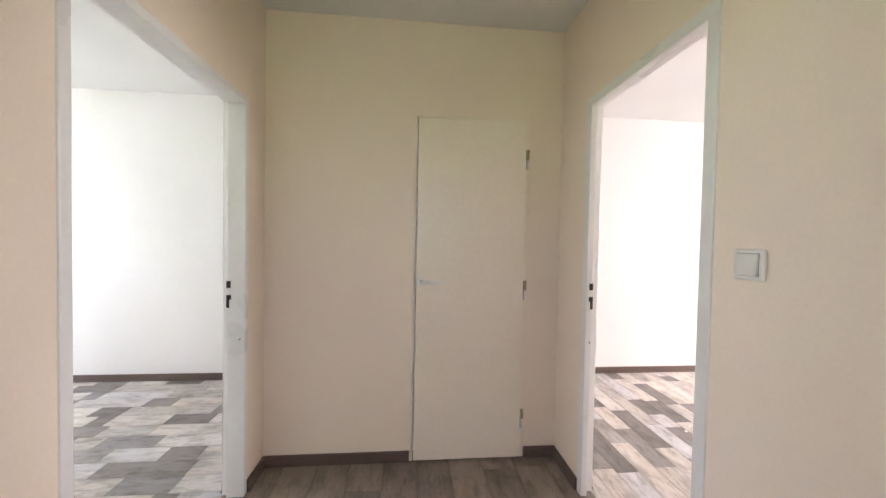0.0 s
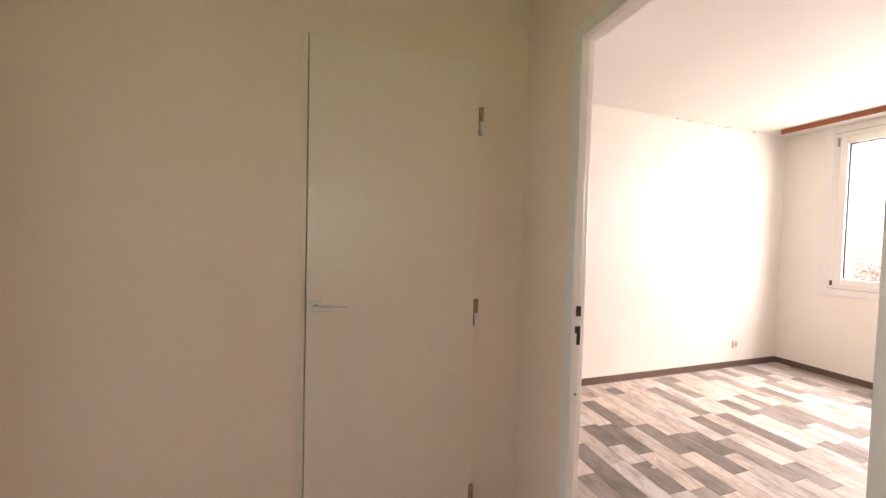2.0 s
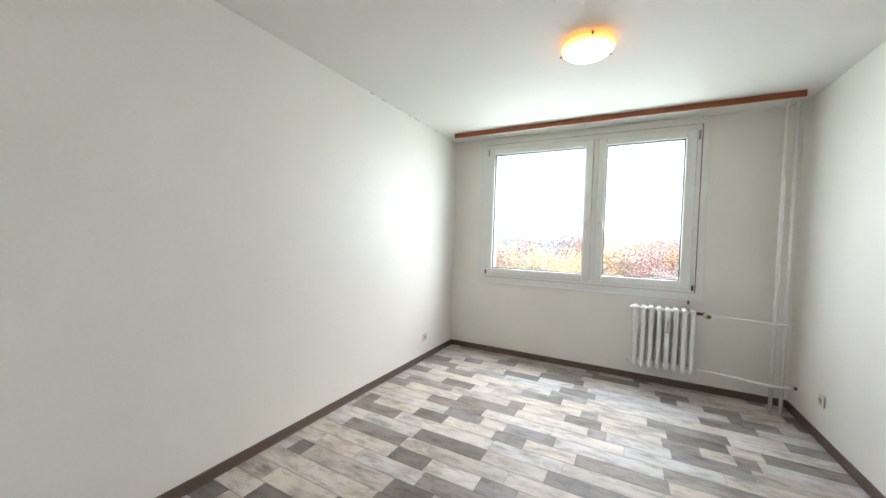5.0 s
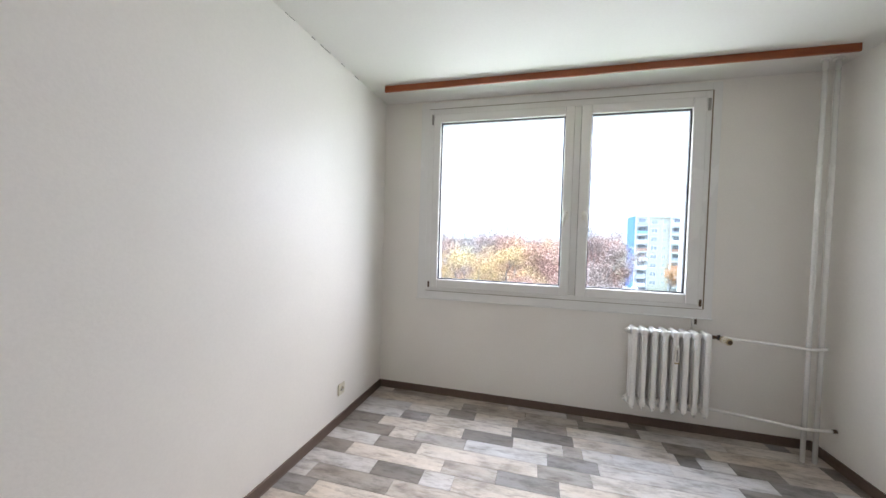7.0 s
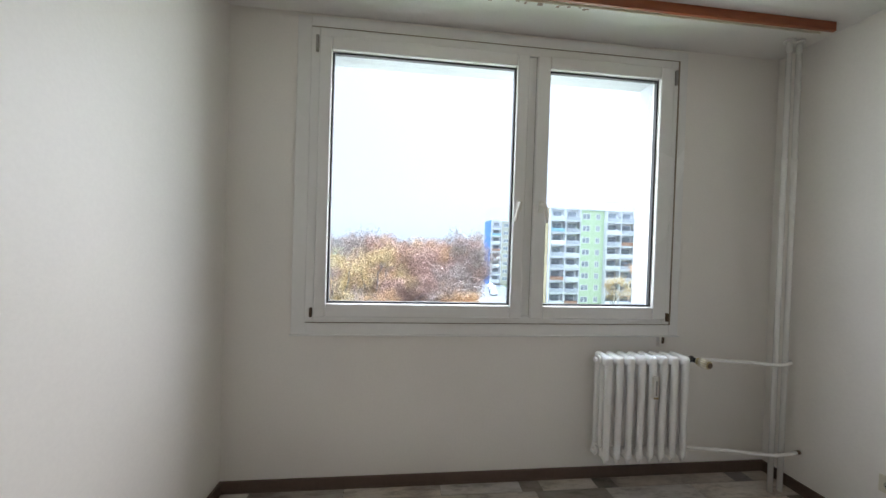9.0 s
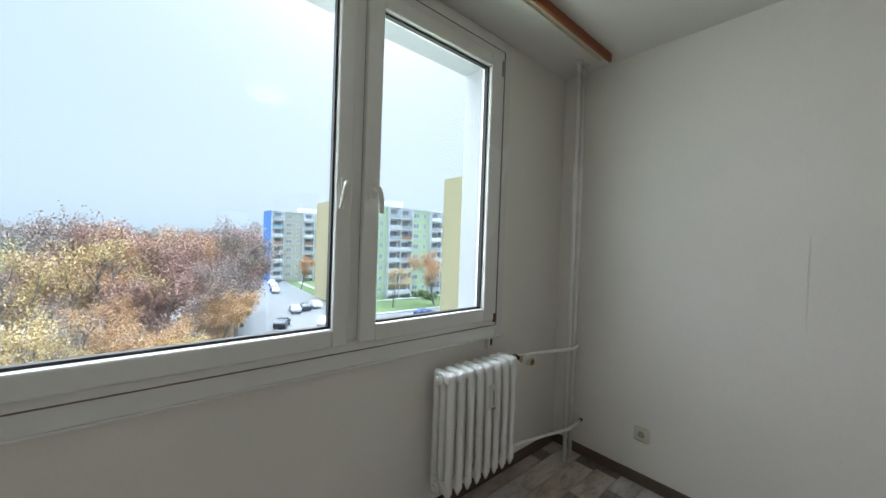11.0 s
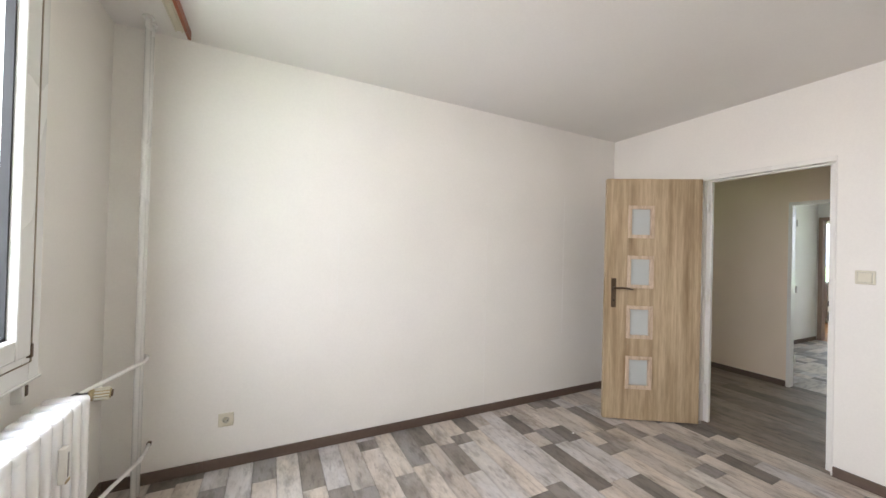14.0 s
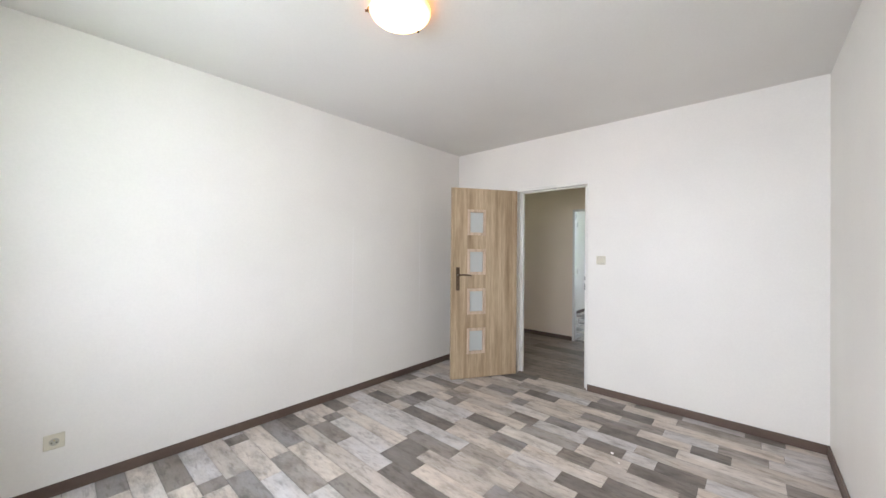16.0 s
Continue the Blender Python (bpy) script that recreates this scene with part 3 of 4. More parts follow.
    for y, z0, z1, g in ((1.658, 0.94, 2.41, 0.002), (1.604, 0.94, 2.41, 0.002)):
        part("gap_line", box(bmesh.new(), RE - 0.0065, RE - 0.0035, y - 0.004, y + 0.004, z0, z1), GREYPL, w)
    # outer lining of the opening
    bm = bmesh.new()
    box(bm, RE + 0.07, OUT + 0.02, 0.752, 0.832, 0.90, 2.42)
    box(bm, RE + 0.07, OUT + 0.02, 2.755, 2.83, 0.90, 2.42)
    box(bm, RE + 0.07, OUT + 0.02, 0.832, 2.755, 2.372, 2.44)
    box(bm, RE + 0.07, OUT + 0.05, 0.832, 2.755, 0.90, 0.955)
    part("reveal", bm, PALEGREY, w)
    w.location = (-0.007, -0.008, 0)
    # the west room's window
    w2 = tagged(new("window_2"), kind="structure")
    w_ = (WW - 0.09, WW - 0.02)
    fr = bmesh.new()
    for a, b, c, d in ((0.95, 1.02, 0.55, 2.38), (2.98, 3.05, 0.55, 2.38), (1.95, 2.05, 0.62, 2.31), (1.02, 2.98, 0.55, 0.62), (1.02, 2.98, 2.31, 2.38)):
        box(fr, *w_, a, b, c, d, 0.004)
    part("window_frame", fr, PVC, w2)
    for a, b in ((1.02, 1.95), (2.05, 2.98)):
        pn = part("pane", box(bmesh.new(), WW - 0.06, WW - 0.055, a, b, 0.62, 2.31), GLASS, w2)
        pn.visible_shadow = False


window()

# west room's inner doorway, with a worn reddish wood frame, and the kitchen behind it
bm = bmesh.new()
box(bm, WW - 0.13, WW + 0.012, 0.02, 0.075, 0, 2.05, 0.003)
box(bm, WW - 0.13, WW + 0.012, 0.845, 0.90, 0, 2.05, 0.003)
box(bm, WW - 0.13, WW + 0.012, 0.02, 0.90, 2.05, 2.105, 0.003)
structure("door_frame", bm, PINKWOOD)
k = thing("kitchen_cabinet", (WW - 2.2, -1.1, 0), "low kitchen cabinet with reddish wooden fronts beyond the doorway", "cabinet")
part("body", box(bmesh.new(), -0.38, 0.2, -0.38, 0.5, 0.1, 0.86, 0.003), PINKWOOD, k)
for i in range(2):
    part("door", box(bmesh.new(), 0.2, 0.22, -0.37 + 0.435 * i, 0.055 + 0.435 * i, 0.11, 0.85, 0.003), PINKWOOD, k)
part("worktop", box(bmesh.new(), -0.38, 0.24, -0.39, 0.51, 0.86, 0.9, 0.004), CREAM, k)
part("plinth", box(bmesh.new(), -0.36, 0.15, -0.36, 0.48, 0, 0.1), KITCHEN, k)

# ---------- ceiling lamp ----------
def ceiling_lamp(x, y):
    d = thing("ceiling_lamp", (x, y, H), "round lit glass ceiling lamp with small metal clips", "ceiling lamp")
    R = 0.150
    part("base_plate", cyl(bmesh.new(), (0, 0, -0.022), (0, 0, 0), 0.10, n=32), ENAMEL, d)
    prof = [(R * math.cos(radians(a)), -0.030 - 0.060 * math.sin(radians(a))) for a in (0, 8, 18, 30, 42, 54, 66, 78, 87)]
    part("shade", lathe(bmesh.new(), [(R - 0.012, -0.024), (R - 0.002, -0.024)] + prof, n=48), LAMP, d, "glowing white glass dish")
    for a in (75, 195, 315):
        c, s_ = math.cos(radians(a)), math.sin(radians(a))
        bm = sweep(bmesh.new(), [(c * 0.10, s_ * 0.10, -0.012), (c * 0.155, s_ * 0.155, -0.014), (c * 0.162, s_ * 0.162, -0.026), (c * 0.156, s_ * 0.156, -0.040)], 0.0045, 8)
        cl = part("clip", bm, BRASS, d)
        part("clip_knob", cyl(bmesh.new(), (c * 0.155, s_ * 0.155, -0.034), (c * 0.172, s_ * 0.172, -0.034), 0.006, n=10), BRONZE, cl)


ceiling_lamp(3.075, 1.555)

# ---------- curtain rail ----------
r = thing("curtain_rail", (4.41, 1.625, H), "orange-brown wooden curtain rail fixed along the ceiling", "curtain rail")
part("fascia", box(bmesh.new(), -0.008, 0.008, -1.468, 1.468, -0.048, -0.001, 0.002), RAILWOOD, r)
bm = bmesh.new()
box(bm, 0.0085, 0.062, -1.462, 1.462, -0.014, -0.001, 0.001)
box(bm, 0.030, 0.034, -1.462, 1.462, -0.022, -0.014)
box(bm, 0.058, 0.062, -1.462, 1.462, -0.024, -0.014)
part("track", bm, CREAM, r, "cream plastic curtain track")

# flaked patches of the ceiling behind the rail and along the north wall
rng = random.Random(5)
flake = bmesh.new()
for k in range(26):
    yy = 2.15 - 0.75 * rng.random() if k < 20 else 2.3
    xx = 4.50 + 0.02 * rng.random()
    a, b = 0.004 + 0.012 * rng.random(), 0.003 + 0.006 * rng.random()
    box(flake, xx - b, xx + b, yy - a, yy + a, H - 0.0012, H + 0.001)
tagged(part("ceiling_stain", flake, PINKWOOD, None, "", "structure"))
crack = bmesh.new()
xx = 3.1
while xx < 4.2:
    w_ = 0.03 + 0.10 * rng.random()
    box(crack, xx, xx + w_, N - 0.0015 - 0.002 * rng.random(), N + 0.001, H - 0.003 - 0.004 * rng.random(), H + 0.001)
    xx += w_ + 0.04 + 0.12 * rng.random()
part("ceiling_crack", crack, GREYPL, None, "", "structure")
seams = bmesh.new()
for x, z0, z1 in ((3.55, 0.95, 1.45), (2.325, 0.08, 0.42), (2.325, 0.42, 1.55), (1.45, 0.6, 1.9)):
    box(seams, x - 0.0025, x + 0.0025, S - 0.001, S + 0.0022, z0, z1)
part("wall_seam", seams, SEAM, None, "", "structure")

# ---------- radiator, valve, pipes ----------
def radiator():
    y0, n, p = 0.720, 8, 0.0642
    d = thing("radiator", (4.640, y0 + n * p / 2, 0), "white enamelled cast iron radiator with eight ribs under the window", "radiator")
    def section():
        bm = bmesh.new()
        for x in (-0.049, 0.0, 0.049):
            box(bm, x - 0.0165, x + 0.0165, -0.0175, 0.0175, 0.235, 0.735, 0.013, 3)
        # rounded headers, top and bottom
        for z in (0.738, 0.232):
            box(bm, -0.066, 0.066, -0.0205, 0.0205, z - 0.028, z + 0.028, 0.017, 4)
        # a pointed toe below, front and back
        for x in (-0.046, 0.046):
            cyl(bm, (x, 0, 0.215), (x, 0, 0.182), 0.019, 0.006, n=12)
        for f in bm.faces:
            f.smooth = True
        return bm
    first = part("rib", section(), RADIATOR, d, "cast iron rib")
    for i in range(n):
        o = first if i == 0 else new("rib", first.data)
        o.parent = d
        o["label"] = "cast iron rib"
        o.location = (0, (i - (n - 1) / 2) * p, 0)
    for z in (0.735, 0.235):
        part("hub", cyl(bmesh.new(), (0, -n * p / 2 + 0.01, z), (0, n * p / 2 - 0.01, z), 0.019, n=16), RADIATOR, d)
    for z in (0.735, 0.235):
        pb = bmesh.new()
        cyl(pb, (0, n * p / 2 - 0.008, z), (0, n * p / 2 + 0.008, z), 0.024, n=20)
        cyl(pb, (0, n * p / 2 + 0.008, z), (0, n * p / 2 + 0.022, z), 0.014, n=6, smooth=False)
        part("plug", pb, RADIATOR, d)
    m = part("heat_meter", box(bmesh.new(), -0.083, -0.062, -0.048, -0.016, 0.545, 0.665, 0.004), WHITEPL, d, "cream heat meter")
    part("meter_scale", box(bmesh.new(), -0.0845, -0.0825, -0.036, -0.028, 0.565, 0.645), GREYPL, m)
    part("meter_seal", box(bmesh.new(), -0.0850, -0.080, -0.046, -0.018, 0.546, 0.556, 0.001), BRASS, m)
    for yy in (-0.19, 0.16):
        bb = bmesh.new()
        box(bb, 0.045, 0.10, yy - 0.008, yy + 0.008, 0.255, 0.275, 0.002)
        part("bracket", bb, RADIATOR, d)


radiator()
st = thing("bracket", (RE, 0.785, 0), "short white bracket between the radiator and the window board", "bracket")
part("stem", box(bmesh.new(), -0.030, 0.0, -0.012, 0.012, 0.775, 0.834, 0.002), ENAMEL, st)
part("stain", box(bmesh.new(), -0.0325, -0.002, -0.0150, 0.0, 0.797, 0.8335), BRONZE, st, "rusty strip")

XP, Y1, Y2 = 4.577, 0.212, 0.146
for yy, z_ in ((Y1, 0), (Y2, 1)):
    pp = thing("heating_pipe", (XP + 0.003 * z_, yy, 0), "white painted vertical heating pipe in the corner", "pipe", "heating pipes")
    part("pipe", cyl(bmesh.new(), (0, 0, 0.0), (0, 0, H), 0.0132, n=18), RADIATOR, pp)
    part("collar", cyl(bmesh.new(), (0, 0, H - 0.012), (0, 0, H - 0.001), 0.026, n=20), RADIATOR, pp)
bp = thing("heating_branch", (4.650, 0.69, 0), "thin white painted heating pipe from the valve to the riser", "pipe")
bm = sweep(bmesh.new(), [(0.0, -0.02, 0.735), (-0.010, -0.06, 0.735), (-0.035, -0.18, 0.734), (-0.066, -0.32, 0.732), (-0.090, -0.42, 0.729), (-0.099, -0.46, 0.728), (-0.101, -0.49, 0.729), (-0.100, -0.52, 0.733), (-0.096, -0.548, 0.737), (-0.078, -0.566, 0.738)], 0.0095, 12)
part("pipe", bm, RADIATOR, bp)
bp = thing("heating_branch", (4.650, 0.69, 0), "thin white painted lower heating pipe along the wall", "pipe")
bm = sweep(bmesh.new(), [(0.0, 0.06, 0.235), (-0.012, 0.0, 0.233), (-0.055, -0.26, 0.226), (-0.088, -0.41, 0.222), (-0.099, -0.46, 0.221), (-0.101, -0.50, 0.223), (-0.101, -0.56, 0.228), (-0.100, -0.608, 0.233)], 0.0095, 12)
part("pipe", bm, RADIATOR, bp)
part("end_cap", cyl(bmesh.new(), (-0.100, -0.604, 0.2326), (-0.100, -0.624, 0.2345), 0.0115, n=12), BRONZE, bp)
v = thing("radiator_valve", (4.642, 0.706, 0.735), "brass thermostatic valve with a ribbed cream head on the radiator", "valve")
part("body", cyl(bmesh.new(), (0, 0.03, 0), (0, -0.045, 0), 0.013, n=14), BRONZE, v, "dark valve body")
nb = bmesh.new()
cyl(nb, (0, -0.028, 0), (0, -0.040, 0), 0.018, n=6, smooth=False)
cyl(nb, (-0.010, -0.034, 0), (-0.042, -0.040, 0), 0.013, n=14)
part("nut", nb, BLACK, v)
hb = bmesh.new()
cyl(hb, (-0.034, -0.040, 0), (-0.048, -0.043, -0.001), 0.018, 0.024, n=20)
cyl(hb, (-0.048, -0.043, -0.001), (-0.100, -0.054, -0.004), 0.0215, 0.020, n=20)
hd = part("thermostat_head", hb, BRASS, v, "brass-coloured thermostat head")
ax = (Vector((-0.100, -0.054, -0.004)) - Vector((-0.048, -0.043, -0.001))).normalized()
q = ax.to_track_quat("Z", "Y")
for i in range(12):
    a = 2 * math.pi * i / 12
    off = q @ Vector((0.0225 * math.cos(a), 0.0225 * math.sin(a), 0))
    part("rib", cyl(bmesh.new(), Vector((-0.052, -0.044, -0.001)) + off, Vector((-0.096, -0.0532, -0.0038)) + off, 0.0036, n=6), CREAM, hd)
part("cap", cyl(bmesh.new(), (-0.099, -0.0538, -0.004), (-0.106, -0.0552, -0.0045), 0.014, n=16), BRONZE, hd)

# ---------- sockets and switches ----------
def socket(loc, rz):
    d = thing("socket", loc, "small cream wall socket above the skirting", "socket", "wall sockets", rz)
    fb = box(bmesh.new(), -0.040, 0.040, -0.010, 0.0, -0.040, 0.040, 0.004, 3)
    part("plate", fb, CREAM, d)
    w = lathe(bmesh.new(), [(0.0175, 0.0), (0.019, 0.002), (0.019, 0.004)], n=28)
    bmesh.ops.rotate(w, verts=w.verts, matrix=Matrix.Rotation(radians(90), 3, "X"))
    bmesh.ops.translate(w, verts=w.verts, vec=(0, -0.0095, 0))
    part("well", w, WELL, d)
    for x in (-0.0095, 0.0095):
        part("contact_hole", cyl(bmesh.new(), (x, -0.0145, -0.004), (x, -0.0125, -0.004), 0.003, n=10), BLACK, d)
    part("earth_pin", cyl(bmesh.new(), (0, -0.024, 0.010), (0, -0.012, 0.010), 0.0026, n=10), BRASS, d)


socket((4.188, S, 0.290), 180)
socket((4.095, N, 0.245), 0)


def light_switch(loc, rz, label, material):
    d = thing("light_switch", loc, label, "light switch", "", rz)
    part("plate", box(bmesh.new(), -0.041, 0.041, -0.012, 0.0, -0.041, 0.041, 0.005, 3), material, d)
    part("rocker_gap", box(bmesh.new(), -0.0305, 0.0305, -0.0128, -0.010, -0.0305, 0.0305), GREYPL, d)
    rk = box(bmesh.new(), -0.029, 0.029, -0.019, -0.010, -0.029, 0.029, 0.003, 2)
    for vv in rk.verts:
        vv.co.y += 0.003 * (vv.co.z / 0.029) * (vv.co.y < -0.015)
    part("rocker", rk, material, d)


light_switch((RW, 1.786, 1.258), 90, "cream light switch beside the room doorway", CREAM)
light_switch((HE, 0.780, 1.245), -90, "white light switch on the hall wall beside the doorway", WHITEPL)

# crumbs left on the floor
rng = random.Random(11)
for x, y, rr in ((1.885, 0.62, 0.007), (1.81, 2.225, 0.006), (1.726, 2.162, 0.009)):
    c = thing("plaster_crumb", (x, y, 0), "tiny white plaster crumb lying on the vinyl floor", "debris", "plaster crumbs")
    bm = bmesh.new()
    bmesh.ops.create_icosphere(bm, subdivisions=2, radius=rr)
    for vv in bm.verts:
        vv.co *= 0.75 + 0.5 * rng.random()
        vv.co.z = vv.co.z * 0.5 + rr * 0.45
    part("crumb", bm, SEAM, c)

# ---------- outside ----------
G = -13.0


def rect_pad(bm, pts, z0, z1):
    lo = [bm.verts.new((x, y, z0)) for x, y in pts]
    hi = [bm.verts.new((x, y, z1)) for x, y in pts]
    bm.faces.new(hi), bm.faces.new(lo[::-1])
    for i in range(len(pts)):
        j = (i + 1) % len(pts)
        bm.faces.new((lo[i], lo[j], hi[j], hi[i]))
    bmesh.ops.recalc_face_normals(bm, faces=bm.faces)
    return bm


gm = bmesh.new()
bmesh.ops.create_grid(gm, x_segments=60, y_segments=60, size=1800)
for vv in gm.verts:
    vv.co.z = G
structure("ground", gm, LAWN)
structure("road", rect_pad(bmesh.new(), [(46, -110), (62, -110), (62.6, -48), (63.6, -31), (74, -29), (118, -33), (150, -36), (150, -14), (88, -9), (62, -3), (52, 8), (46, 40), (40, 40), (42, 0), (46, -20)], G - 0.1, G + 0.04), ASPHALT)
pv = bmesh.new()
rect_pad(pv, [(62.7, -110), (63.5, -110), (64.6, -32), (63.7, -31.2)], G - 0.1, G + 0.16)
rect_pad(pv, [(76.6, -78), (77.8, -78), (78.6, -38), (77.4, -38)], G - 0.1, G + 0.14)
rect_pad(pv, [(78, -33), (124, -36.5), (124, -37.6), (78, -34.1)], G - 0.1, G + 0.12)
structure("pavement", pv, KERB)
LITTER = paint("trodden_leaf_litter", (0.33, 0.29, 0.27), 0.95, 0.35, 5, 0.6, 0.03)
lp = []
for az, dist in ((-14, 27), (-5, 24), (8, 24), (25, 24), (45, 30), (45, 115), (25, 115), (8, 118), (-3, 116), (-9, 108), (-11, 88), (-10.5, 66), (-13, 50)):
    lp.append((3.5 + dist * math.cos(radians(az + 1.8)), 2.4 + dist * math.sin(radians(az + 1.8))))
structure("ground", rect_pad(bmesh.new(), lp, G - 0.1, G + 0.02), LITTER)

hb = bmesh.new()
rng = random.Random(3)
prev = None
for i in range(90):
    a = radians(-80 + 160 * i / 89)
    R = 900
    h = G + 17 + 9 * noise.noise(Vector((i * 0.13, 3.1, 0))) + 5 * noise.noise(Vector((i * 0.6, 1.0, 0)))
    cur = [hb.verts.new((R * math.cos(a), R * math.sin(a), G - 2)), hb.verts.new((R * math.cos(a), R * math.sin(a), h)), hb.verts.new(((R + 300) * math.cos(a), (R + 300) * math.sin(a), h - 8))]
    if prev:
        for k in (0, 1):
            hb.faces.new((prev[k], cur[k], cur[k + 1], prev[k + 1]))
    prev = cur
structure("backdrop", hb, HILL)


def block(name, x, y, length, depth, storeys, plan, end_mat, label, z=G, sh=2.8):
    """A slab block: its long face looks along -x, its end face +y; it runs from y towards -y. plan: strips of (width, kind)."""
    d = thing(name, (x, y, z), label, "apartment building")
    top = storeys * sh + 1.0
    part("wall", box(bmesh.new(), 0, depth, -length, -0.3, 0, top), PALE, d)
    part("end_wall", box(bmesh.new(), -0.15, depth + 0.15, -0.3, 0, 0, top + 0.3), end_mat, d)
    part("roof", box(bmesh.new(), -0.3, depth + 0.3, -length, -0.31, top, top + 0.35), PALE, d)
    part("roof_hut", box(bmesh.new(), 2, 6, -length * 0.42, -length * 0.26, top + 0.35, top + 2.2), PALE, d)
    win = {}
    def copy_part(key, make, loc):
        if key not in win:
            o = make()
            win[key] = o
            o.location = loc
            return o
        src = win[key]
        o = new(src.name.split(".")[0], src.data)
        o.parent = d
        o.location = loc
        for ch in src.children:
            c2 = new(ch.name.split(".")[0], ch.data)
            c2.parent, c2.location = o, ch.location
        return o
    def make_window(w):
        def f():
            fr = bmesh.new()
            for a, b, c, e in ((-w / 2, w / 2, -0.7, -0.6), (-w / 2, w / 2, 0.6, 0.7), (-w / 2, -w / 2 + 0.1, -0.6, 0.6), (w / 2 - 0.1, w / 2, -0.6, 0.6), (-0.05, 0.05, -0.6, 0.6)):
                box(fr, -0.06, 0.04, a, b, c, e)
            o = part("window", fr, PVC, d)
            part("pane", box(bmesh.new(), -0.03, 0.0, -w / 2 + 0.1, w / 2 - 0.1, -0.6, 0.6), FARGLASS, o)
            return o
        return f
    def make_balcony(w, mm):
        def f():
            bb = bmesh.new()
            box(bb, -1.2, 0.02, -w / 2, w / 2, -0.18, 0.0)
            box(bb, -1.2, -1.12, -w / 2, w / 2, 0.0, 0.25)
            o = part("balcony", bb, PALE, d)
            part("railing", box(bmesh.new(), -1.24, -1.18, -w / 2 + 0.1, w / 2 - 0.1, 0.22, 1.05), mm, o)
            part("opening", box(bmesh.new(), -0.05, 0.0, -w / 2 + 0.5, w / 2 - 0.9, 0.1, 2.2), FARGLASS, o)
            return o
        return f
    at, fins = -0.3, set()
    rg = random.Random(name + label)
    for w, kind in plan:
        mid = at - w / 2
        if kind in ("green", "beige", "blue"):
            part("cladding", box(bmesh.new(), -0.10, -0.002, at - w, at, 0, top), {"green": GREEN, "beige": BEIGE, "blue": BLUE}[kind], d)
            for s in range(storeys):
                zz = 1.0 + s * sh + 1.35
                copy_part("w18", make_window(1.9), (-0.12, mid + w * 0.2, zz))
                copy_part("w09", make_window(1.1), (-0.12, mid - w * 0.25, zz))
        else:
            for yy in sorted({round(at, 3), round(at - w, 3)} - fins):
                fins.add(yy)
                part("fin", box(bmesh.new(), -1.3, -0.002, yy - 0.1, yy + 0.1, 0, top), PALE, d)
            for s in range(storeys):
                mm, key = rg.choice([(LOGGIA, "l"), (LOGGIA, "l"), (PALE, "p"), (PVC, "v"), (RUST, "r"), (TURQ, "t") if s > 5 else (PALE, "p")])
                copy_part("b" + key + str(w), make_balcony(w - 0.2, mm), (0, mid, 1.0 + s * sh + 0.1))
        at = round(at - w, 3)
    return d


PLAN = [(3.6, "loggia"), (3.6, "loggia"), (6.5, "green"), (3.6, "loggia"), (3.6, "loggia"), (6.5, "green"), (3.6, "loggia"), (3.6, "loggia"), (6.5, "green")]
block("apartment_building", 81, -30.7, 48, 11, 8, PLAN, YELLOW, "pale green and white apartment block with a yellow end wall")
PLAN2 = [(3.6, "loggia"), (6.5, "beige"), (3.6, "loggia"), (6.5, "beige"), (3.6, "loggia"), (6.5, "beige")]
block("apartment_building", 128, -28.8, 40, 9, 8, PLAN2, BLUE, "beige apartment block with a bright blue end wall")
block("apartment_building", 38.6, -39.9, 40, 14.4, 9, PLAN, YELLOW, "tall apartment block with a plain yellow end wall")


# cars in the lot
def car_thing(material, label):
    d = thing("car", (0, 0, 0), label, "car", "parked cars")
    bb = bmesh.new()
    prof = [(-2.1, 0.35), (-2.15, 0.65), (-2.05, 0.88), (-1.2, 0.98), (-0.75, 1.38), (0.95, 1.42), (1.65, 1.02), (2.05, 0.92), (2.12, 0.6), (2.08, 0.35)]
    rows = [[bb.verts.new((px, yy * (1 - 0.16 * max(0, pz - 0.95) / 0.45), pz)) for px, pz in prof] for yy in (-0.85, 0.85)]
    bb.faces.new(rows[0]), bb.faces.new(rows[1][::-1])
    for i in range(len(prof)):
        j = (i + 1) % len(prof)
        bb.faces.new((rows[0][i], rows[1][i], rows[1][j], rows[0][j]))
    bmesh.ops.recalc_face_normals(bb, faces=bb.faces)
    bmesh.ops.bevel(bb, geom=bb.edges[:], offset=0.06, segments=2, affect="EDGES")
    part("body", bb, material, d)
    gb = bmesh.new()
    box(gb, -0.62, 0.85, -0.80, 0.80, 1.0, 1.32, 0.05)
    box(gb, -1.06, 1.42, -0.68, 0.68, 1.02, 1.22, 0.05)
    part("windows", gb, FARGLASS, d)
    for x in (-1.3, 1.3):
        for y in (-0.80, 0.80):
            wh = part("wheel", cyl(bmesh.new(), (x, y - 0.1, 0.31), (x, y + 0.1, 0.31), 0.31, n=18), GASKET, d)
            part("rim", cyl(bmesh.new(), (x, y - 0.11, 0.31), (x, y + 0.11, 0.31), 0.18, n=14), GREYPL, wh)
    return d


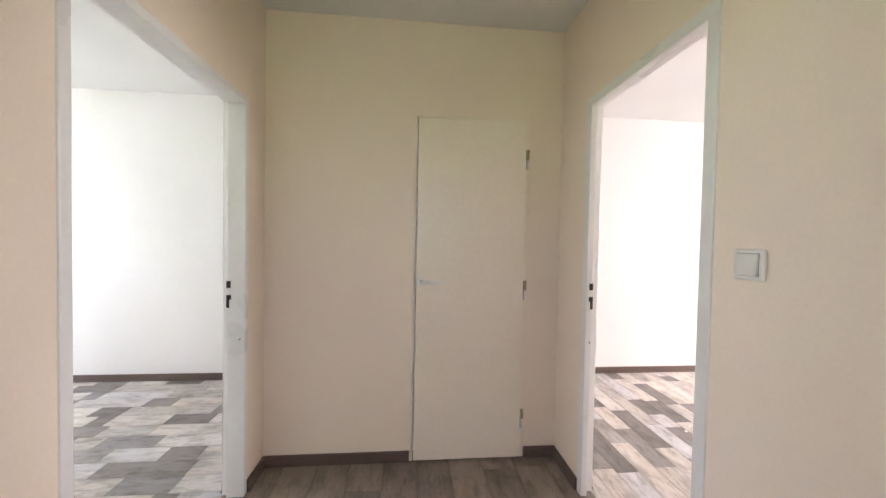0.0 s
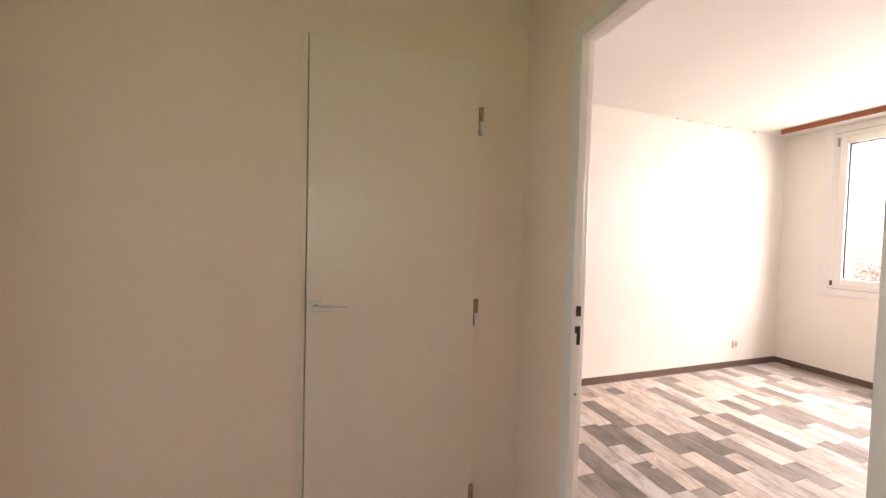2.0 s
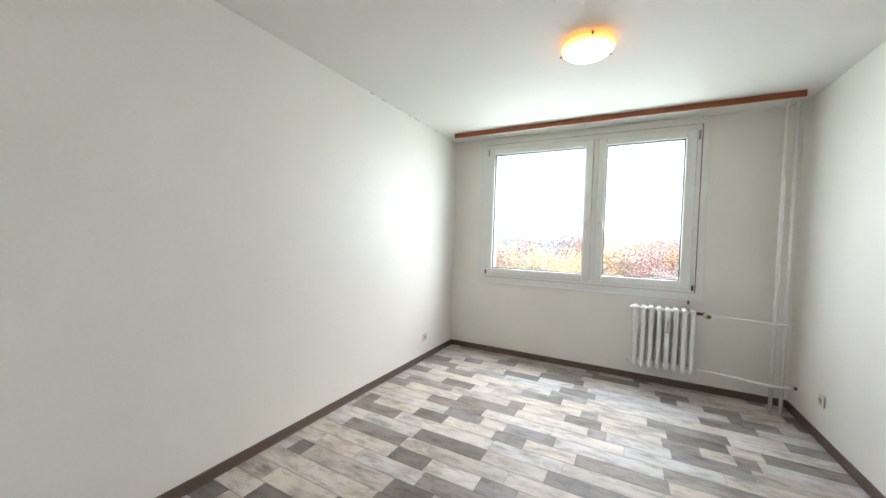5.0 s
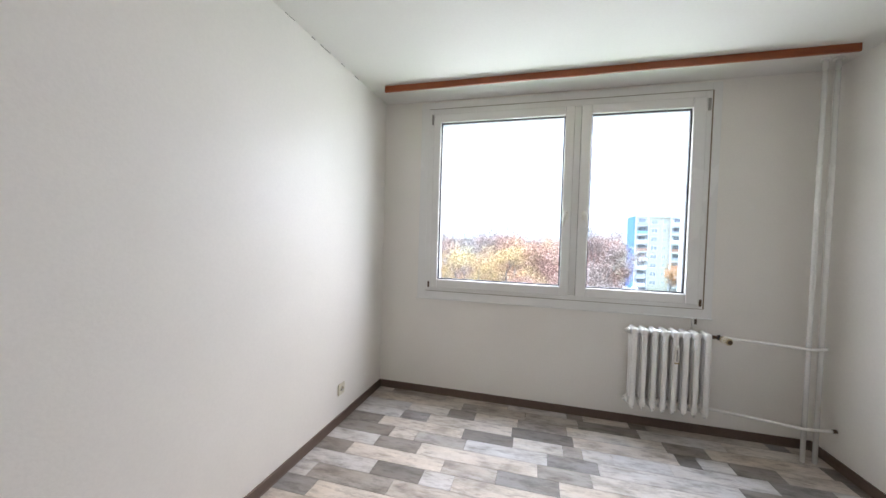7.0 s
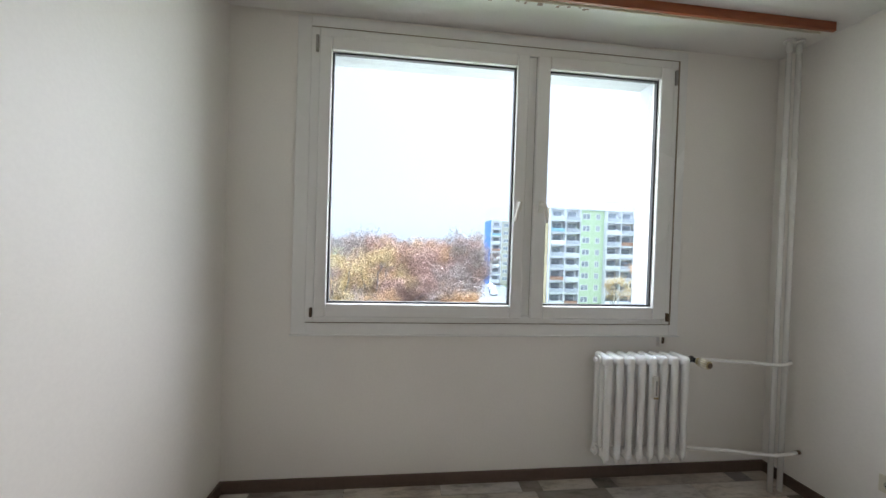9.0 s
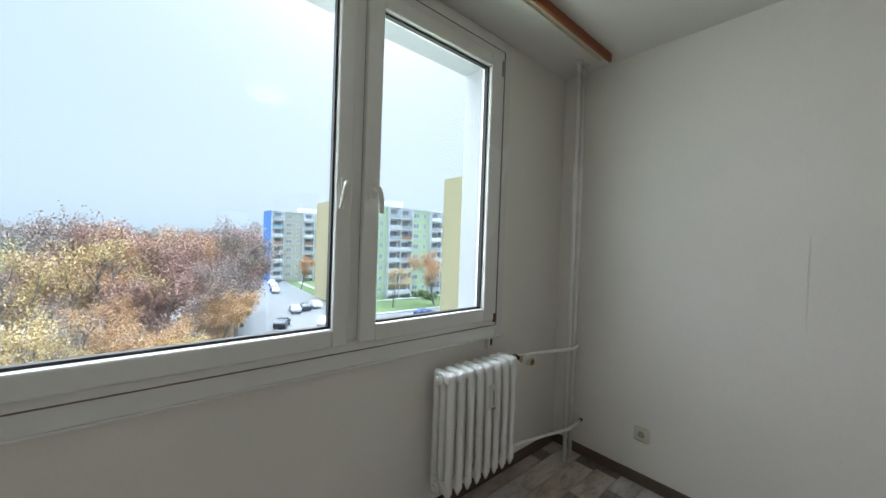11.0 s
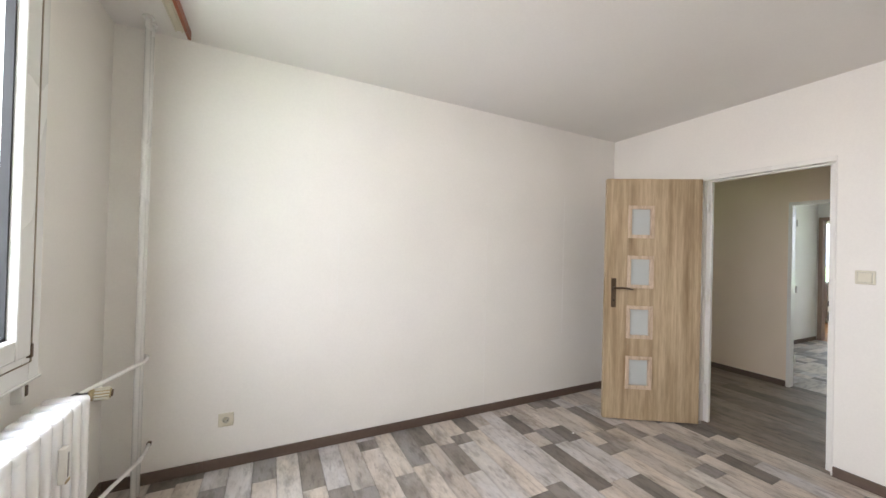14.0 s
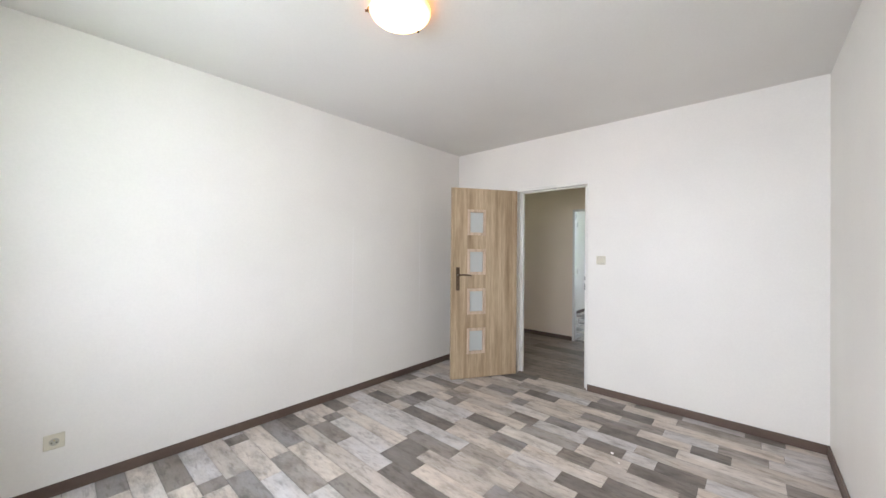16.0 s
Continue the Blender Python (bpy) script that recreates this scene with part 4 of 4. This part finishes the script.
CARS = [paint("car_white", (0.75, 0.75, 0.76), 0.25, 0.03), paint("car_silver", (0.45, 0.47, 0.5), 0.25, 0.05), paint("car_dark", (0.03, 0.035, 0.05), 0.25, 0.1), paint("car_blue", (0.05, 0.08, 0.2), 0.25, 0.1)]
KINDS = [car_thing(m_, l_) for m_, l_ in zip(CARS, ("white parked hatchback in the lot", "silver parked car in the lot", "dark parked car in the lot", "blue parked car in the lot"))]
SPOTS = [(74, -20.2, 172, 1), (75.6, -22.8, 170, 2), (77, -25.4, 172, 0), (63.2, -14.8, 150, 2), (102, -24, 165, 0), (106, -24.6, 165, 3), (109, -25.5, 166, 1), (112.5, -26.2, 164, 0),
         (116, -27, 165, 2), (120, -27.6, 164, 0), (61, -21, 150, 0), (92, -13.5, 160, 0), (97, -14.2, 161, 1), (101, -15, 160, 2), (58, -40, 88, 3)]
used = set()
for x, y, rz, k in SPOTS:
    m = pose(x, y, G + 0.04, 0, 0, rz)
    if k in used:
        copy_thing(KINDS[k], m)
    else:
        used.add(k)
        KINDS[k].matrix_basis = m


# trees
def make_tree(seed, height, kind, nleaf, label, spread=0.42):
    rg = random.Random(seed)
    nr = np.random.RandomState(seed)
    d = thing("tree", (0, 0, 0), label, "tree", "autumn trees")
    tb = bmesh.new()
    tips = []

    def branch(p, dirn, length, rad, level):
        pts, p, dirn = [p.copy()], p.copy(), dirn.copy()
        for i in range(4):
            dirn = (dirn + Vector((rg.uniform(-1, 1), rg.uniform(-1, 1), rg.uniform(-0.3, 0.7))) * 0.16).normalized()
            p = p + dirn * length / 4
            pts.append(p.copy())
        sweep_fast(tb, pts, [rad * (1 - 0.19 * i) for i in range(5)], 6 if level < 2 else 4)
        if level >= 3:
            tips.append((pts[-1], length))
            tips.append((pts[2], length))
            return
        for k in range(5 if level == 0 else 4):
            at_ = pts[rg.choice((2, 3, 4))] if level else pts[min(4, 1 + k)]
            a = rg.uniform(0, 2 * math.pi)
            tilt = rg.uniform(0.35, 0.95)
            nd = (dirn + Vector((math.cos(a), math.sin(a), 0.25)) * tilt).normalized()
            branch(at_, nd, length * rg.uniform(0.52, 0.72), rad * 0.5, level + 1)

    def sweep_fast(bm_, pts, rr, n):
        rings = []
        for q_, r_ in zip(pts, rr):
            rings.append([bm_.verts.new((q_.x + r_ * math.cos(2 * math.pi * k / n), q_.y + r_ * math.sin(2 * math.pi * k / n), q_.z)) for k in range(n)])
        for a_, b_ in zip(rings, rings[1:]):
            for k in range(n):
                bm_.faces.new((a_[k], a_[(k + 1) % n], b_[(k + 1) % n], b_[k]))

    branch(Vector((0, 0, 0)), Vector((0, 0, 1)), height * 0.46, height * 0.021, 0)
    part("trunk", tb, BARK, d)
    if nleaf:
        T = np.array([tuple(t[0]) for t in tips])
        idx = nr.randint(0, len(T), nleaf)
        c = T[idx] + nr.normal(0, height * 0.036, (nleaf, 3))
        s = nr.uniform(0.06, 0.15, nleaf) * height / 15
        u = nr.normal(size=(nleaf, 3))
        u /= np.linalg.norm(u, axis=1)[:, None]
        w = np.cross(u, nr.normal(size=(nleaf, 3)))
        w /= np.linalg.norm(w, axis=1)[:, None]
        vs = np.stack([c - u * s[:, None], c + w * s[:, None] * 0.6, c + u * s[:, None], c - w * s[:, None] * 0.6], 1).reshape(-1, 3)
        me = bpy.data.meshes.new("crown")
        me.from_pydata(vs.tolist(), [], np.arange(nleaf * 4).reshape(-1, 4).tolist())
        me.materials.append(LEAF[kind])
        o = new("crown", me)
        o.parent = d
    return d


TREES = [make_tree(1, 15, "russet", 13000, "tall tree with thinning russet autumn leaves"), make_tree(2, 15, "orange", 12000, "tree with orange autumn leaves"),
         make_tree(3, 14, "yellow", 6500, "slender tree with sparse yellow leaves"), make_tree(4, 16, "brown", 1800, "nearly bare tree with a few brown leaves"),
         make_tree(5, 15, "brown", 12000, "dense tree with dull brown leaves")]
rng = random.Random(21)
first = set()


def plant(k, x, y, s):
    m = pose(x, y, G, 0, 0, rng.uniform(0, 360)) @ Matrix.Scale(s * 1.05, 4)
    if k in first:
        o = copy_thing(TREES[k], m)
        o.matrix_basis = m
    else:
        first.add(k)
        TREES[k].matrix_basis = m


def polar(az, dist):
    az += 1.8
    return 3.5 + dist * math.cos(radians(az)), 2.4 + dist * math.sin(radians(az))


for az, dist, k, s in ((-12.0, 56, 4, 0.98), (-8.5, 66, 0, 0.95), (-6.5, 54, 0, 0.88), (-4, 68, 1, 0.98), (-2.0, 52, 0, 0.92), (0.5, 60, 0, 1.0), (2.6, 66, 1, 1.0), (3.6, 50, 2, 0.95), (5.0, 58, 3, 1.05),
                       (6.8, 62, 3, 1.1), (8.0, 50, 2, 0.9), (9.0, 64, 3, 1.05), (11, 54, 3, 0.95), (12.5, 66, 0, 0.9), (14.5, 56, 2, 0.85), (16, 62, 3, 0.95), (19, 56, 0, 0.9), (22, 64, 1, 0.9), (26, 58, 3, 0.9), (30, 62, 0, 0.9)):
    plant(k, *polar(az, dist), s)
for i in range(34):
    az = -9.5 + 1.18 * i + rng.uniform(-0.5, 0.5)
    k = rng.choice((0, 0, 4, 1)) if az < 6 else rng.choice((4, 0, 2, 3))
    plant(k, *polar(az, rng.uniform(44, 78)), rng.uniform(0.52, 0.74))
for az, dist, k, s in ((-9.5, 90, 0, 0.9), (-6, 95, 4, 0.95), (-3, 100, 3, 0.95), (-0.5, 92, 1, 0.9), (3, 98, 0, 0.95), (6, 90, 4, 0.95), (9.5, 96, 3, 1.0), (13, 100, 4, 0.95), (17, 95, 1, 0.9), (21, 98, 3, 0.9), (25, 92, 0, 0.9)):
    plant(k, *polar(az, dist), s)
for i in range(16):
    plant(rng.choice((2, 3, 2, 1)), *polar(-10 + 2.6 * i + rng.uniform(-1, 1), rng.uniform(30, 42)), rng.uniform(0.42, 0.62))
for az, dist, k, s in ((-12.6, 64, 0, 1.0), (-13.4, 73, 4, 0.98), (-11.2, 80, 0, 1.02)):
    plant(k, *polar(az, dist), s)
for i in range(22):
    plant(rng.choice((0, 4, 1, 3)), *polar(-12 + 2.1 * i + rng.uniform(-1, 1), rng.uniform(125, 210)), rng.uniform(0.85, 1.1))
plant(1, *polar(-20.3, 108), 0.62)
plant(2, *polar(-34.5, 78), 0.62)
plant(1, *polar(-41.2, 82), 0.8)
for i, (az, dist) in enumerate(((-36.5, 96), (-39.0, 94), (-33, 92), (-40.5, 90))):
    b_ = thing("bush", (*polar(az, dist), G), "low dark green bush on the lawn before the block", "bush", "bushes")
    nr = np.random.RandomState(40 + i)
    c = nr.normal(size=(500, 3)) * (0.9, 0.9, 0.45) + (0, 0, 0.7)
    c[:, 2] = np.abs(c[:, 2])
    u, w = nr.normal(size=(500, 3)) * 0.12, nr.normal(size=(500, 3)) * 0.12
    me = bpy.data.meshes.new("foliage")
    me.from_pydata(np.stack([c - u, c + w, c + u, c - w], 1).reshape(-1, 3).tolist(), [], np.arange(2000).reshape(-1, 4).tolist())
    me.materials.append(LAWN)
    o = new("foliage", me)
    o.parent = b_

# ---------- floors and their planks, last ----------
def plank_floor(name, x0, x1, y0, y1, along, width, lengths, material, seed, limit=300, origin=0.0):
    fl = structure(name, box(bmesh.new(), x0, x1, y0, y1, FLOOR_B, -0.004), SUBFLOOR)
    rg = random.Random(seed)
    cache = {}
    a0, a1, b0, b1 = (y0, y1, x0, x1) if along == "y" else (x0, x1, y0, y1)
    row, n = 0, 0
    b = b0 - origin
    while b < b1 - 0.004:
        wlo, whi = max(b, b0), min(b + width, b1)
        a = a0 - rg.random() * lengths[-1]
        grey = False
        while a < a1:
            grey = not grey and rg.random() < 0.70
            ln = rg.choice(lengths) * (0.66 if grey else 1.0)
            lo, hi = max(a, a0), min(a + ln, a1)
            a += ln
            if hi - lo < 0.02 or whi - wlo < 0.01:
                continue
            L, W = round(hi - lo, 3), round(whi - wlo, 3)
            if (L, W, grey) not in cache:
                me = bpy.data.meshes.new("plank")
                pb = bmesh.new()
                g = 0.0008
                hx, hy = (W / 2 - g, L / 2 - g) if along == "y" else (L / 2 - g, W / 2 - g)
                c = 0.0006
                top = [pb.verts.new((sx * (hx - c), sy * (hy - c), 0.0)) for sx, sy in ((-1, -1), (1, -1), (1, 1), (-1, 1))]
                mid = [pb.verts.new((sx * hx, sy * hy, -c)) for sx, sy in ((-1, -1), (1, -1), (1, 1), (-1, 1))]
                bot = [pb.verts.new((sx * hx, sy * hy, -0.0038)) for sx, sy in ((-1, -1), (1, -1), (1, 1), (-1, 1))]
                pb.faces.new(top)
                for q0, q1 in ((mid, top), (bot, mid)):
                    for k in range(4):
                        pb.faces.new((q0[k], q0[(k + 1) % 4], q1[(k + 1) % 4], q1[k]))
                pb.to_mesh(me)
                pb.free()
                me.materials.append(material[grey])
                cache[(L, W, grey)] = me
            o = new("plank", cache[(L, W, grey)])
            o.parent = fl
            m1, m2 = (lo + hi) / 2, (wlo + whi) / 2
            o.location = (m2, m1, 0) if along == "y" else (m1, m2, 0)
            n += 1
        b += width
    return n


LEN = (0.18, 0.32, 0.38, 0.45, 0.52, 0.62, 0.74)
plank_floor("floor", RW, RE, S, N, "y", 0.127, LEN, PLANK_Y, 4, origin=0.03)
plank_floor("floor", WW, WE, WS, N, "x", 0.137, LEN, PLANK_X, 9)
plank_floor("floor", HW, HE, HB, CL, "y", 0.187, (0.6, 0.9, 1.2), PLANK_H, 6, origin=0.07)
for nm, a in (("threshold", (HE, RW, D_E[0], D_E[1])), ("threshold", (WE, HW, D_W[0], D_W[1]))):
    plank_floor(nm, *a, "y", 0.05, (0.4, 0.62), PLANK_H, 3)
bm = box(bmesh.new(), WW - 2.6, WW, -1.5, 1.0, FLOOR_B, 0)
structure("floor", bm, KITCHEN)
